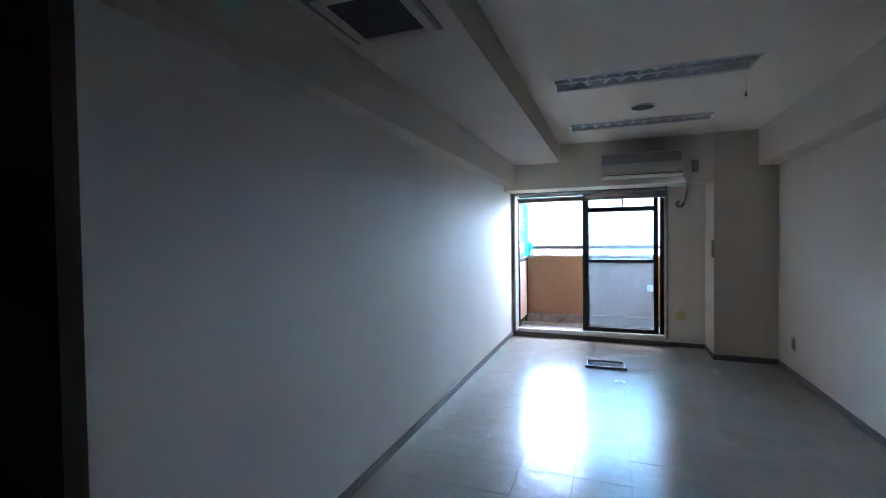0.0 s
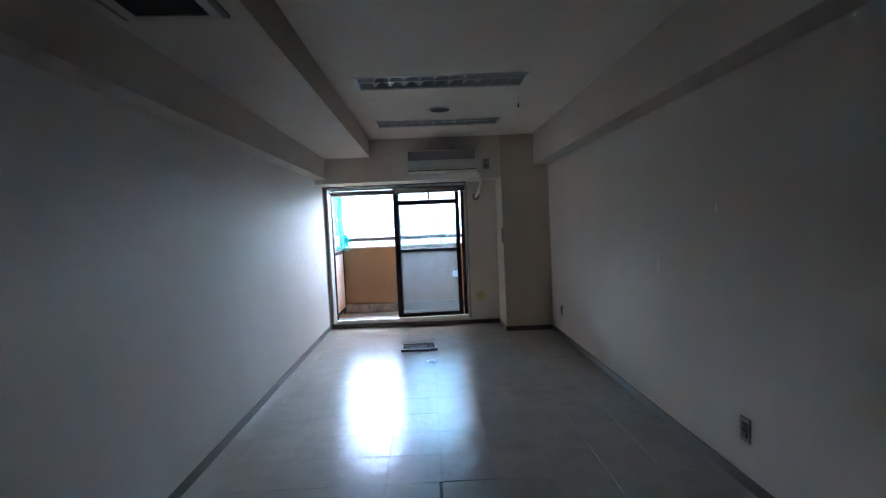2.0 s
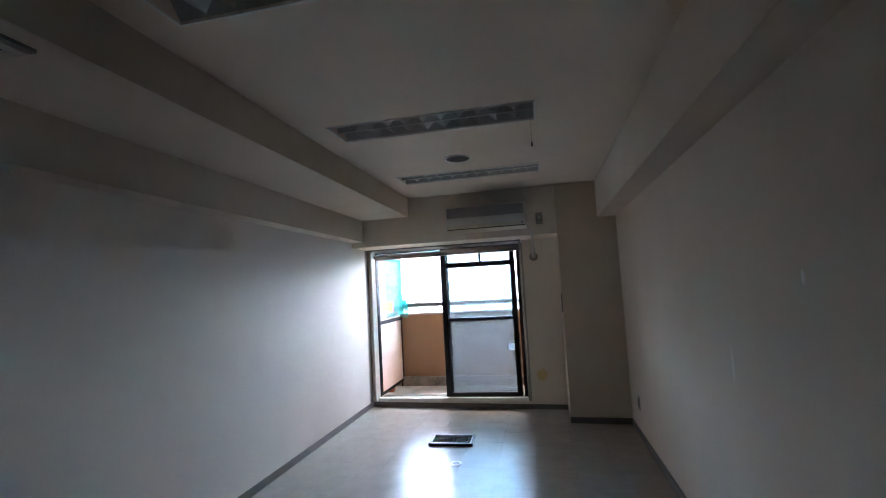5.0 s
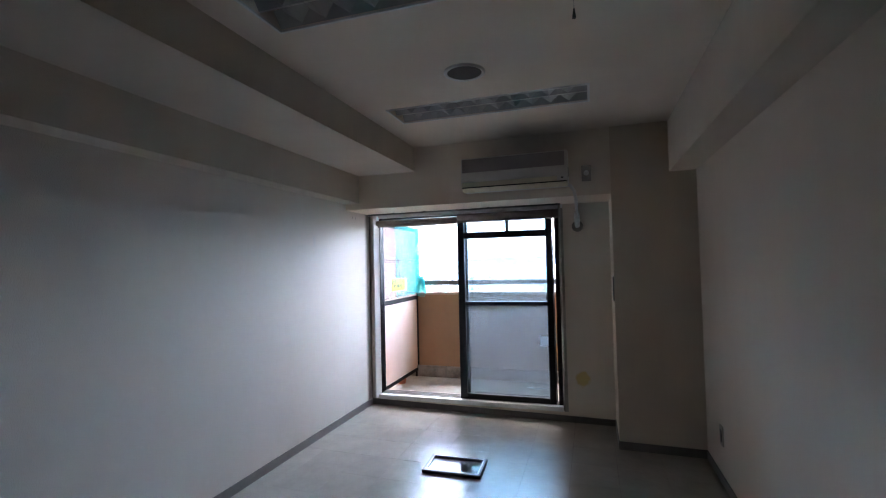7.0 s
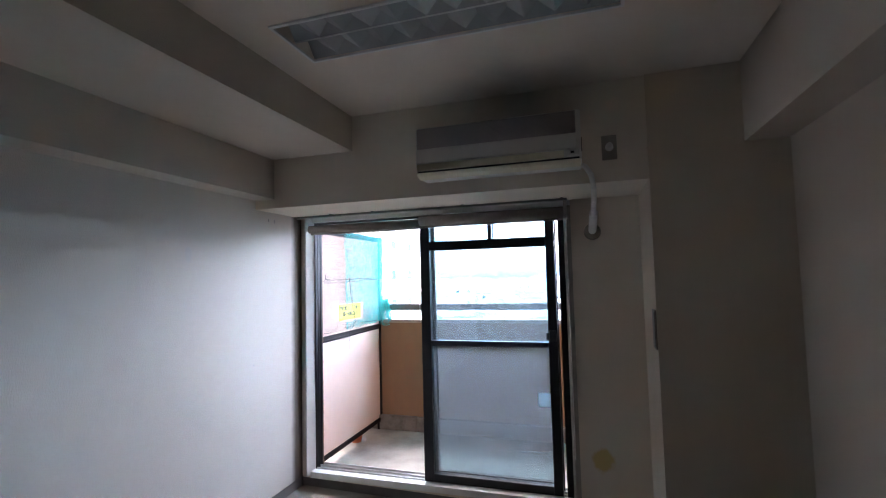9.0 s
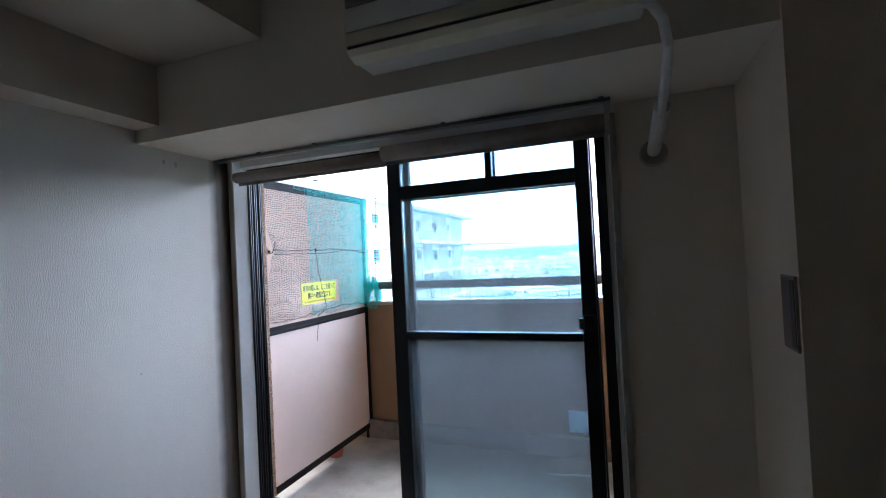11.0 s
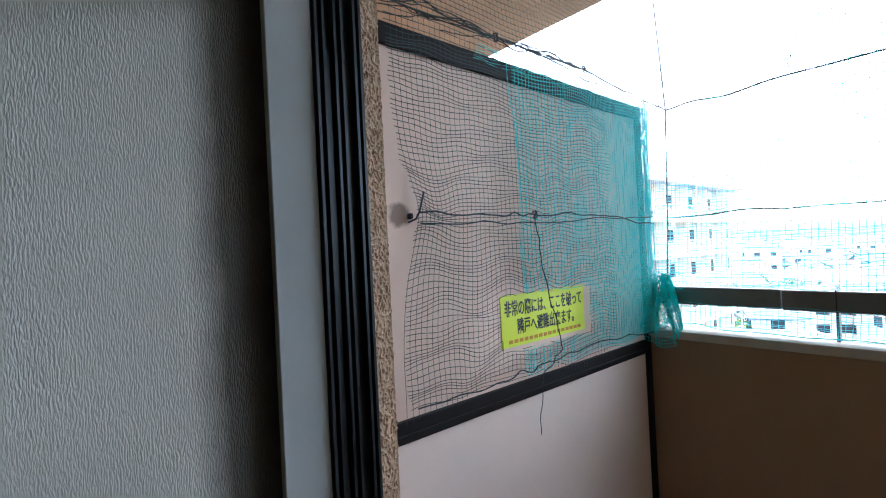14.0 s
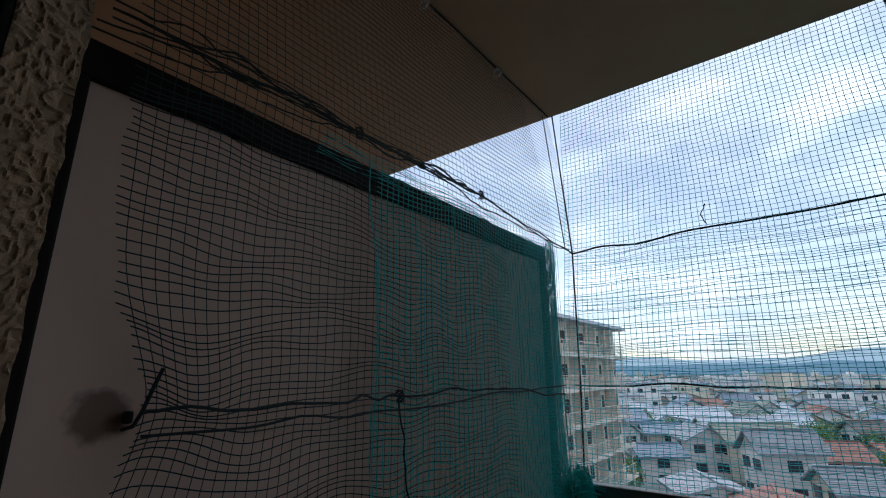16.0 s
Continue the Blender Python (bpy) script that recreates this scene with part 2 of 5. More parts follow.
AC_YELLOW = material("yellowed plastic", (0.66, 0.61, 0.45), 0.45, vary=0.06)
DARK_PLASTIC = material("black plastic", (0.02, 0.02, 0.02), 0.4)
PIPE = material("wrapped pipe", (0.72, 0.70, 0.66), 0.7, vary=0.08, scale=20, bump=0.4, bump_scale=60)
PUTTY = material("sleeve putty", (0.30, 0.27, 0.22), 0.8, vary=0.15, scale=25, bump=0.5, bump_scale=50)
PLATE = material("grey switch plate", (0.36, 0.33, 0.28), 0.5, vary=0.08)
BROWN_PLATE = material("brown metal plate", (0.20, 0.17, 0.145), 0.4, metal=0.4)
LAMP_WHITE = material("satin reflector", (0.42, 0.44, 0.43), 0.55, metal=0.0, vary=0.05)
LAMP_FRAME = material("lamp rim", (0.74, 0.74, 0.71), 0.4, vary=0.04)
TUBE = material("unlit fluorescent tube", (0.74, 0.76, 0.75), 0.25, vary=0.02)
SPEAKER_MESH = material("grey speaker mesh", (0.06, 0.054, 0.048), 0.6, bump=0.8, bump_scale=350)
VENT_FRAME = material("dull brownish vent frame", (0.52, 0.47, 0.40), 0.6, vary=0.1, scale=12)
VENT_DARK = material("black vent filter", (0.012, 0.013, 0.014), 0.9, bump=0.6, bump_scale=200)
FRAME_WOOD = material("dark picture frame", (0.025, 0.02, 0.022), 0.35)
FRAME_LIP = material("silver frame lip", (0.42, 0.38, 0.36), 0.3, metal=0.8)
CONCRETE = material("balcony concrete", (0.41, 0.385, 0.34), 0.85, vary=0.2, scale=3.2, bump=0.4, bump_scale=70, fine=0.2)
CONCRETE_RAW = material("raw concrete kerb", (0.24, 0.21, 0.175), 0.9, vary=0.28, scale=9, bump=0.5, bump_scale=60)
TAN = material("tan masonry paint", (0.275, 0.158, 0.083), 0.8, vary=0.09, scale=2.5, bump=0.35, bump_scale=90, stretch=(1, 1, 0.35))
CAP = material("parapet cap", (0.46, 0.39, 0.31), 0.85, vary=0.12, scale=6, bump=0.3, bump_scale=90)
STUCCO = material("rough stucco", (0.42, 0.25, 0.145), 0.85, vary=0.09, scale=30, bump=0.5, bump_scale=90, bump_dist=0.004, fine=0.35)
SOFFIT_PAINT = material("slab underside paint", (0.56, 0.35, 0.22), 0.85, vary=0.08, scale=1.8, bump=0.25, bump_scale=100)
PANEL_PINK = material("pale pink board", (0.80, 0.595, 0.49), 0.65, vary=0.04, scale=2.2, bump=0.1, bump_scale=60)
PANEL_UPPER = material("pale pinkish board", (0.80, 0.55, 0.43), 0.65, vary=0.05, scale=2.2, bump=0.1, bump_scale=60)
spots(PANEL_UPPER, [((-0.05, 6.862, 1.445), 0.03, (0.15, 0.08, 0.05), 0.75, 1.0)])
PART_FRAME = material("brown board frame", (0.012, 0.008, 0.0075), 0.6, metal=0.0, vary=0.1, spec=0.15)
SIGN_YELLOW = material("yellow sticker", (0.72, 0.76, 0.05), 0.4, vary=0.05)
SIGN_BLACK = material("sticker black ink", (0.015, 0.02, 0.03), 0.5)
SIGN_ORANGE = material("sticker orange ink", (0.62, 0.25, 0.03), 0.5)
# One net in lit and shaded copies: brighter where backlit, darker on the board.
NET = cord_material("bird net twine", (0.025, 0.20, 0.21), (0.05, 0.76, 0.80))
NET_LOW = cord_material("backlit slack net twine", (0.03, 0.34, 0.37), (0.05, 0.84, 0.90))
NET_SHADED = cord_material("shaded net twine", (0.008, 0.022, 0.022), (0.01, 0.12, 0.12), 0.2)
NET_TEAL = cord_material("teal net twine", (0.03, 0.58, 0.56), (0.03, 0.80, 0.80), 0.35)
ROPE = material("dark cord", (0.012, 0.022, 0.025), 0.7)
TERRACOTTA = material("terracotta", (0.48, 0.16, 0.08), 0.8, vary=0.15, scale=20)
PAPER_TAG = cord_material("white sticker", (0.80, 0.83, 0.84), (0.80, 0.85, 0.88), 0.6)
GLASS = clear_glass("wired glass", (0.73, 0.82, 0.845), 0.023)
PICTURE_GLASS = clear_glass("picture glass", (0.92, 0.94, 0.95), 0.04, 0.04)
WIRE = material("glass wire", (0.10, 0.11, 0.12), 0.5, metal=0.6)
BRASS = material("pale steel floor cap", (0.62, 0.62, 0.60), 0.3, metal=0.5)


# ---- mesh helpers ----
def box(bm, x0, x1, y0, y1, z0, z1, bevel=0.0):
    made = bmesh.ops.create_cube(bm, size=1.0, matrix=Matrix.Translation(((x0 + x1) / 2, (y0 + y1) / 2, (z0 + z1) / 2))
                                 @ Matrix.Diagonal((x1 - x0, y1 - y0, z1 - z0, 1)))
    if bevel:
        edges = list({e for v in made["verts"] for e in v.link_edges})
        bmesh.ops.bevel(bm, geom=edges, offset=bevel, segments=2, affect="EDGES", profile=0.6)
    return bm


def boxes(*specs, bevel=0.0):
    bm = bmesh.new()
    for s in specs:
        box(bm, *s, bevel=bevel)
    return bm


def cone(bm, p, q, r0, r1=None, seg=16):
    a, b = Vector(p), Vector(q)
    d = b - a
    m = Matrix.Translation((a + b) / 2) @ d.to_track_quat("Z", "Y").to_matrix().to_4x4()
    bmesh.ops.create_cone(bm, cap_ends=True, segments=seg, radius1=r0, radius2=r0 if r1 is None else r1, depth=d.length, matrix=m)
    return bm


def part(name, bm, mat, parent=None, label="", smooth=False):
    """One mesh object, linked, under a thing or a part."""
    me = bpy.data.meshes.new(name)
    bm.to_mesh(me)
    bm.free()
    me.materials.append(mat)
    if smooth:
        me.polygons.foreach_set("use_smooth", [True] * len(me.polygons))
    ob = new(name, me)
    if parent is not None:
        ob.parent = parent
        ob.matrix_parent_inverse = parent.matrix_world.inverted()
    if label:
        ob["label"] = label
    return ob


def thing(name, label, category, at=(0, 0, 0), group="", kind=""):
    ob = new(name)
    ob.empty_display_size = 0.1
    ob.location = at
    ob.matrix_world = Matrix.Translation(at)
    return tagged(ob, label, category, group, kind)


def structure(name, bm, mat, label, category):
    return tagged(part(name, bm, mat), label, category, "", "structure")


def tube_mesh(name, lines, radius, mat, parent=None, label="", sides=3):
    """Thin tubes along lines of points, in one mesh."""
    verts, faces = [], []
    for pts in lines:
        pts = [Vector(p) for p in pts]
        first = len(verts)
        for i, p in enumerate(pts):
            d = (pts[min(i + 1, len(pts) - 1)] - pts[max(i - 1, 0)]).normalized()
            a = d.orthogonal().normalized() if i == 0 else (a - d * a.dot(d)).normalized()
            c = d.cross(a)
            for k in range(sides):
                w = 2 * math.pi * k / sides
                verts.append(p + radius * (math.cos(w) * a + math.sin(w) * c))
        for i in range(len(pts) - 1):
            for k in range(sides):
                p0, p1 = first + i * sides + k, first + i * sides + (k + 1) % sides
                faces.append((p0, p1, p1 + sides, p0 + sides))
    me = bpy.data.meshes.new(name)
    me.from_pydata([tuple(v) for v in verts], [], faces)
    me.materials.append(mat)
    ob = new(name, me)
    if parent is not None:
        ob.parent = parent
        ob.matrix_parent_inverse = parent.matrix_world.inverted()
    if label:
        ob["label"] = label
    return ob


# ---- the room ----
FALL = 0.0155          # floor tilted down towards the pillar side to fit the camera's view


def sloped(bm):
    """Let a piece follow the fall of the floor."""
    for v in bm.verts:
        v.co.z -= FALL * max(0.0, v.co.x)
    return bm


W, CEIL = 2.895, 2.42
WALL_Y, SOFFIT_Z, BEAM_Z = 6.555, 2.21, 2.04
BACK, HALL_X, HALL_Y = -1.3, -1.3, 1.15

subfloor = structure("floor", sloped(boxes((HALL_X, 0.0, BACK, WALL_Y, -0.12, -0.006), (0.0, W, BACK, WALL_Y, -0.12, -0.006))), SUBFLOOR, "grey vinyl tile floor, worn and shiny, with lifted joints", "floor")
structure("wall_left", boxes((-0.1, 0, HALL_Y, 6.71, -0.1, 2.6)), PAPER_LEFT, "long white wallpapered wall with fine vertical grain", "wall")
structure("wall_right", boxes((W, W + 0.12, BACK, 6.71, -0.1, 2.6)), PAPER_RIGHT, "white wallpapered wall with small scuffs", "wall")
structure("wall_back", boxes((HALL_X, W, BACK - 0.12, BACK, -0.1, 2.6)), HALL_DARK, "plain unseen closing wall, darkened to cut bounced light", "wall")
structure("wall_hall", boxes((HALL_X - 0.12, HALL_X, BACK, HALL_Y + 0.12, -0.1, 2.6), (HALL_X, -0.1, HALL_Y, HALL_Y + 0.12, -0.1, 2.6)), HALL_DARK,
          "plain entrance hall wall, darkened to cut bounced light", "wall")
HOLES = [(0.860, 2.145, 2.190, 2.510), (0.872, 2.145, 3.675, 3.980), (0.872, 2.165, 5.070, 5.380)]   # recessed lights
bm = bmesh.new()
y = BACK
for x0, x1, y0, y1 in HOLES:
    box(bm, HALL_X, W, y, y0 + 0.014, CEIL, CEIL + 0.25)
    box(bm, HALL_X, x0 + 0.014, y0 + 0.014, y1 - 0.014, CEIL, CEIL + 0.25)
    box(bm, x1 - 0.014, W, y0 + 0.014, y1 - 0.014, CEIL, CEIL + 0.25)
    y = y1 - 0.014
box(bm, HALL_X, W, y, 6.60, CEIL, CEIL + 0.25)
structure("ceiling", bm, CEILING, "white textured ceiling, shadow painted in above the air conditioner", "ceiling")
structure("soffit", boxes((0.14, 0.69, BACK, 6.065, SOFFIT_Z, CEIL + 0.01)), BEAM_DIM, "boxed-in duct soffit papered in off-white", "soffit")
structure("beam_left", boxes((0, 0.14, BACK, 6.065, 1.962, CEIL + 0.01)), BEAM_DIM, "off-white papered beam along the wall", "beam")
structure("beam_right", boxes((2.715, W, BACK, 6.05, BEAM_Z, CEIL + 0.01)), BEAM_DIM, "off-white papered beam along the wall", "beam")
structure("beam_window", boxes((0, 2.305, 6.065, 6.71, 1.905, CEIL + 0.01)), BEAM_SHADOW, "deep off-white lintel beam over the window", "beam")
structure("pillar", boxes((2.305, W, 6.05, 6.71, -0.1, CEIL + 0.01)), PAPER_PILLAR, "square papered pillar in the corner", "pillar")
structure("wall_window", boxes((0, 0.045, WALL_Y, 6.71, -0.1, 1.906), (1.905, 2.305, WALL_Y, 6.71, -0.1, 1.906), (0.045, 1.905, WALL_Y, 6.71, -0.1, 0.058)),
          PAPER_WINDOW, "white papered window wall with a yellow round stain", "wall")

bb = 0.06
structure("baseboard_left", boxes((0, 0.007, HALL_Y, WALL_Y, 0, bb)), BASE, "dark brown vinyl skirting", "skirting")
structure("baseboard_right", sloped(boxes((W - 0.007, W, BACK, 6.05, 0, bb))), BASE, "dark brown vinyl skirting", "skirting")
structure("baseboard_window", sloped(boxes((0.007, 2.298, WALL_Y - 0.007, WALL_Y, 0, bb - 0.005))), BASE, "dark brown vinyl skirting", "skirting")
structure("baseboard_pillar", sloped(boxes((2.298, 2.305, 6.05, WALL_Y, 0, bb), (2.298, W - 0.007, 6.043, 6.05, 0, bb))), BASE, "dark brown vinyl skirting", "skirting")

# ---- window ----
win = thing("window_1", "sliding balcony window in a dark aluminium frame with white casing", "window", (1.0, 6.6, 0.0), kind="structure")


def prism(profile, z0, z1):
    """An upright moulding from its outline in plan."""
    bm = bmesh.new()
    lo = [bm.verts.new((x, y, z0)) for x, y in profile]
    hi = [bm.verts.new((x, y, z1)) for x, y in profile]
    bm.faces.new(lo[::-1])
    bm.faces.new(hi)
    for i in range(len(profile)):
        j = (i + 1) % len(profile)
        bm.faces.new((lo[i], lo[j], hi[j], hi[i]))
    bmesh.ops.recalc_face_normals(bm, faces=bm.faces)
    return bm


part("casing", prism([(0.030, 6.553), (0.040, 6.546), (0.045, 6.546), (0.072, 6.608), (0.074, 6.611), (0.030, 6.611)], 0.06, 1.87), CASING_LIT, win, "white wooden casing")
part("casing", prism([(1.912, 6.546), (1.886, 6.546), (1.880, 6.55), (1.868, 6.586), (1.868, 6.596), (1.912, 6.596)], 0.06, 1.87), PLATE, win, "grey-white casing")
part("window_sill", boxes((0.074, 1.868, 6.540, 6.60, 0.058, 0.100), bevel=0.003), WHITE, win, "white sill board")
part("head_casing", boxes((0.042, 1.912, 6.546, 6.60, 1.87, 1.904)), WHITE, win, "white head board")
bm = boxes((0.046, 0.063, 6.612, 6.708, 0.058, 1.905))
for y in (6.614, 6.628, 6.650, 6.664, 6.690, 6.702):
    box(bm, 0.063, 0.084 - 0.07 * max(0, y - 6.61), y, y + 0.005, 0.07, 1.87)
box(bm, 0.063, 0.072, 6.636, 6.644, 0.07, 1.72)
part("left_jamb", bm, BLACK_ALU, win)
bm = boxes((1.868, 1.904, 6.597, 6.708, 0.058, 1.905))
for y in (6.599, 6.650, 6.702):
    box(bm, 1.830, 1.868, y, y + 0.006, 0.07, 1.87)
part("right_jamb", bm, BLACK_ALU, win)
bm = boxes((0.086, 1.868, 6.60, 6.708, 0.058, 0.094))
for y in (6.605, 6.653, 6.70):
    box(bm, 0.086, 1.868, y, y + 0.005, 0.094, 0.108)
part("bottom_track", bm, ALU, win, "worn aluminium sill track")
part("head_track", boxes((0.086, 1.868, 6.60, 6.708, 1.855, 1.905)), BLACK_ALU, win)


def sash(x0, x1, y0, y1, label, drop=0.0):
    """A sliding leaf with a transom, a glazing bar and wired panes."""
    s = thing("sliding_sash", label, "window sash", ((x0 + x1) / 2, y0, 0.096), group="balcony window sashes")
    part("stile", boxes((x0, x0 + 0.066, y0, y1, 0.096, 1.858), bevel=0.003), BLACK_ALU, s)
    part("stile", boxes((x1 - 0.056, x1, y0, y1, 0.096, 1.858), bevel=0.003), BLACK_ALU, s)
    a, b = x0 + 0.066, x1 - 0.056
    part("bottom_rail", boxes((a, b, y0, y1, 0.099, 0.150), bevel=0.002), BLACK_ALU, s)
    part("top_rail", boxes((a, b, y0, y1, 1.822, 1.858), bevel=0.002), BLACK_ALU, s)
    part("transom", boxes((a, b, y0, y1, 1.630, 1.690), bevel=0.002), BLACK_ALU, s)
    part("middle_rail", boxes((a, b, y0, y1, 0.996 - drop, 1.025 - drop), bevel=0.002), BLACK_ALU, s)
    part("mullion", boxes((1.381, 1.408, y0 + 0.004, y1 - 0.004, 1.690, 1.822)), BLACK_ALU, s)
    yg = (y0 + y1) / 2
    for z0, z1, xa, xb in ((0.150, 0.996 - drop, a, b), (1.025 - drop, 1.630, a, b), (1.690, 1.822, a, 1.381), (1.690, 1.822, 1.408, b)):
        p = part("pane", boxes((xa, xb, yg - 0.003, yg + 0.003, z0, z1)), GLASS, s, "dusty wired glass pane")
        p.visible_shadow = False
    return s


near = sash(0.910, 1.806, 6.600, 6.646, "dark aluminium sliding window leaf with dusty wired glass")
far = sash(0.926, 1.812, 6.665, 6.695, "dark aluminium sliding window leaf behind the other", 0.016)


def wire_lines(x0, x1, z0, z1, y, step):
    """Two sets of slanted wires, cut off at the pane's edges."""
    lines = []
    for sign in (1, -1):
        c = -(z1 - z0)
        while c < (x1 - x0):
            pts = []
            lo, hi = max(0, -c), min(z1 - z0, (x1 - x0) - c)
            if hi > lo:
                for z in (lo, hi):
                    x = x0 + c + z if sign > 0 else x1 - c - z
                    pts.append((x, y, z0 + z))
                lines.append(pts)
            c += step
    return lines


wires = []
for z0, z1, xa, xb in ((0.150, 0.996, 0.976, 1.750), (1.025, 1.630, 0.976, 1.750), (1.690, 1.822, 0.976, 1.381), (1.690, 1.822, 1.408, 1.750)):
    wires += wire_lines(xa, xb, z0, z1, 6.623, 0.0165)
mesh_wire = tube_mesh("wire_mesh", wires, 0.00045, WIRE, near, "fine diamond wire in the glass")
tagged(mesh_wire, kind="stuff")
part("latch", boxes((1.738, 1.757, 6.575, 6.600, 1.045, 1.088), (1.757, 1.80, 6.585, 6.600, 1.035, 1.10), bevel=0.003), DARK_PLASTIC, near, "black finger latch")
tagged(part("sticker", boxes((1.673, 1.756, 6.617, 6.6195, 0.625, 0.71)), PAPER_TAG), "small pale sticker on the glass", "sticker")

# roller blind and curtain rails over the window
blind = thing("roller_blind", "rolled-up greyish beige roller blind over the window", "blind", (1.0, 6.49, 1.82))
part("roll", cone(bmesh.new(), (0.10, 6.512, 1.812), (0.95, 6.512, 1.812), 0.027, seg=20), BLIND, blind, smooth=True)
part("roll", cone(bmesh.new(), (0.95, 6.50, 1.824), (1.875, 6.50, 1.824), 0.034, seg=20), BLIND, blind, "thicker roll of cloth", smooth=True)
part("hem_bar", boxes((0.10, 0.95, 6.524, 6.532, 1.772, 1.80), bevel=0.003), BLIND, blind)
part("hem_bar", boxes((0.95, 1.87, 6.518, 6.530, 1.778, 1.805), bevel=0.003), BLIND, blind)
part("bracket", boxes((0.084, 0.098, 6.490, 6.545, 1.795, 1.905), bevel=0.002), WHITE, blind)
part("bracket", boxes((1.876, 1.894, 6.465, 6.545, 1.785, 1.905), bevel=0.002), PLATE, blind)
part("pull_chain", cone(bmesh.new(), (1.888, 6.53, 0.35), (1.888, 6.53, 1.8), 0.0025, seg=8), AC_WHITE, blind, "thin bead chain")
part("chain_stop", boxes((1.884, 1.893, 6.525, 6.536, 1.38, 1.42), bevel=0.002), AC_WHITE, blind)
rails = thing("curtain_rail", "double metal curtain rail under the lintel", "curtain rail", (1.0, 6.43, 1.89))
part("rail", boxes((0.02, 1.90, 6.446, 6.456, 1.889, 1.901), bevel=0.002), GREY_ALU, rails)
part("rail", boxes((0.02, 1.90, 6.474, 6.484, 1.887, 1.899), bevel=0.002), ALU, rails)
for x in (0.3, 0.62, 1.25, 1.86):
    part("bracket", boxes((x, x + 0.016, 6.442, 6.488, 1.899, 1.905)), GREY_ALU, rails)

# ---- air conditioner ----
ac = thing("air_conditioner", "old white wall air conditioner with grey grille and yellowed vents", "air conditioner", (1.58, 6.0, 2.0))
bm = bmesh.new()
prof = [(6.058, 2.235), (5.93, 2.235), (5.905, 2.222), (5.897, 2.10), (5.895, 2.03), (5.915, 1.985), (5.96, 1.965), (6.058, 1.965)]
vs = [[bm.verts.new((x, y, z)) for y, z in prof] for x in (1.155, 1.995)]
bm.faces.new(vs[0][::-1])
bm.faces.new(vs[1])
for i in range(len(prof)):
    j = (i + 1) % len(prof)
    bm.faces.new((vs[0][i], vs[0][j], vs[1][j], vs[1][i]))
bmesh.ops.recalc_face_normals(bm, faces=bm.faces)
bmesh.ops.bevel(bm, geom=[e for e in bm.edges if abs(e.verts[0].co.x - e.verts[1].co.x) < 1e-4], offset=0.006, segments=2, affect="EDGES")
part("body", bm, AC_WHITE, ac)
grille = boxes((1.165, 1.972, 5.890, 5.897, 2.112, 2.218))
part("grille", grille, AC_GREY, ac, "grey intake grille")
bm = bmesh.new()
for k in range(17):
    z = 2.116 + k * 0.006
    box(bm, 1.168, 1.969, 5.8875, 5.890, z, z + 0.003)
part("grille_rib", bm, AC_GREY, ac)
part("front_panel", boxes((1.160, 1.974, 5.889, 5.896, 2.035, 2.108), bevel=0.002), AC_WHITE, ac)
part("louver", boxes((1.162, 1.915, 5.889, 5.897, 1.994, 2.030), bevel=0.003), AC_YELLOW, ac, "yellowed outlet louver")


def along_x(profile, x0, x1):
    """A strip with a given outline in y and z."""
    bm = bmesh.new()
    a = [bm.verts.new((x0, y, z)) for y, z in profile]
    b = [bm.verts.new((x1, y, z)) for y, z in profile]
    bm.faces.new(a)
    bm.faces.new(b[::-1])
    for i in range(len(profile)):
        j = (i + 1) % len(profile)
        bm.faces.new((a[i], b[i], b[j], a[j]))
    bmesh.ops.recalc_face_normals(bm, faces=bm.faces)
    return bm


part("louver", along_x([(5.893, 1.984), (5.910, 1.970), (5.950, 1.958), (5.955, 1.964), (5.915, 1.982), (5.900, 1.990)], 1.160, 1.990), AC_YELLOW, ac, "yellowed outlet louver")
part("slot", boxes((1.165, 1.985, 5.894, 5.902, 1.985, 1.994)), DARK_PLASTIC, ac)
part("receiver", boxes((1.925, 1.985, 5.888, 5.896, 2.003, 2.03), bevel=0.002), AC_WHITE, ac)
part("receiver_eye", boxes((1.945, 1.962, 5.886, 5.889, 2.011, 2.022), bevel=0.001), DARK_PLASTIC, ac)
part("side_slot", boxes((1.994, 1.998, 5.94, 5.95, 2.03, 2.10)), DARK_PLASTIC, ac)

pipe = thing("air_conditioner_pipe", "white wrapped air conditioner pipe going into the wall", "pipe", (2.03, 6.5, 1.68))
ac.location.z += 0.012
pts = [(1.985, 5.98, 1.985), (2.01, 5.975, 1.972), (2.035, 5.98, 1.93), (2.045, 6.0, 1.87), (2.045, 6.07, 1.82), (2.042, 6.2, 1.77), (2.040, 6.38, 1.735), (2.037, 6.57, 1.700)]
tube_mesh("hose", [pts], 0.013, PIPE, pipe, sides=12)
tube_mesh("hose_wrap", [pts[5:]], 0.023, PIPE, pipe, "thicker wrapped end", sides=12)
bm = bmesh.new()
cone(bm, (2.037, 6.535, 1.700), (2.037, 6.557, 1.700), 0.045, 0.05, 24)
part("sleeve", bm, PUTTY, pipe, "brown putty ring", smooth=False)


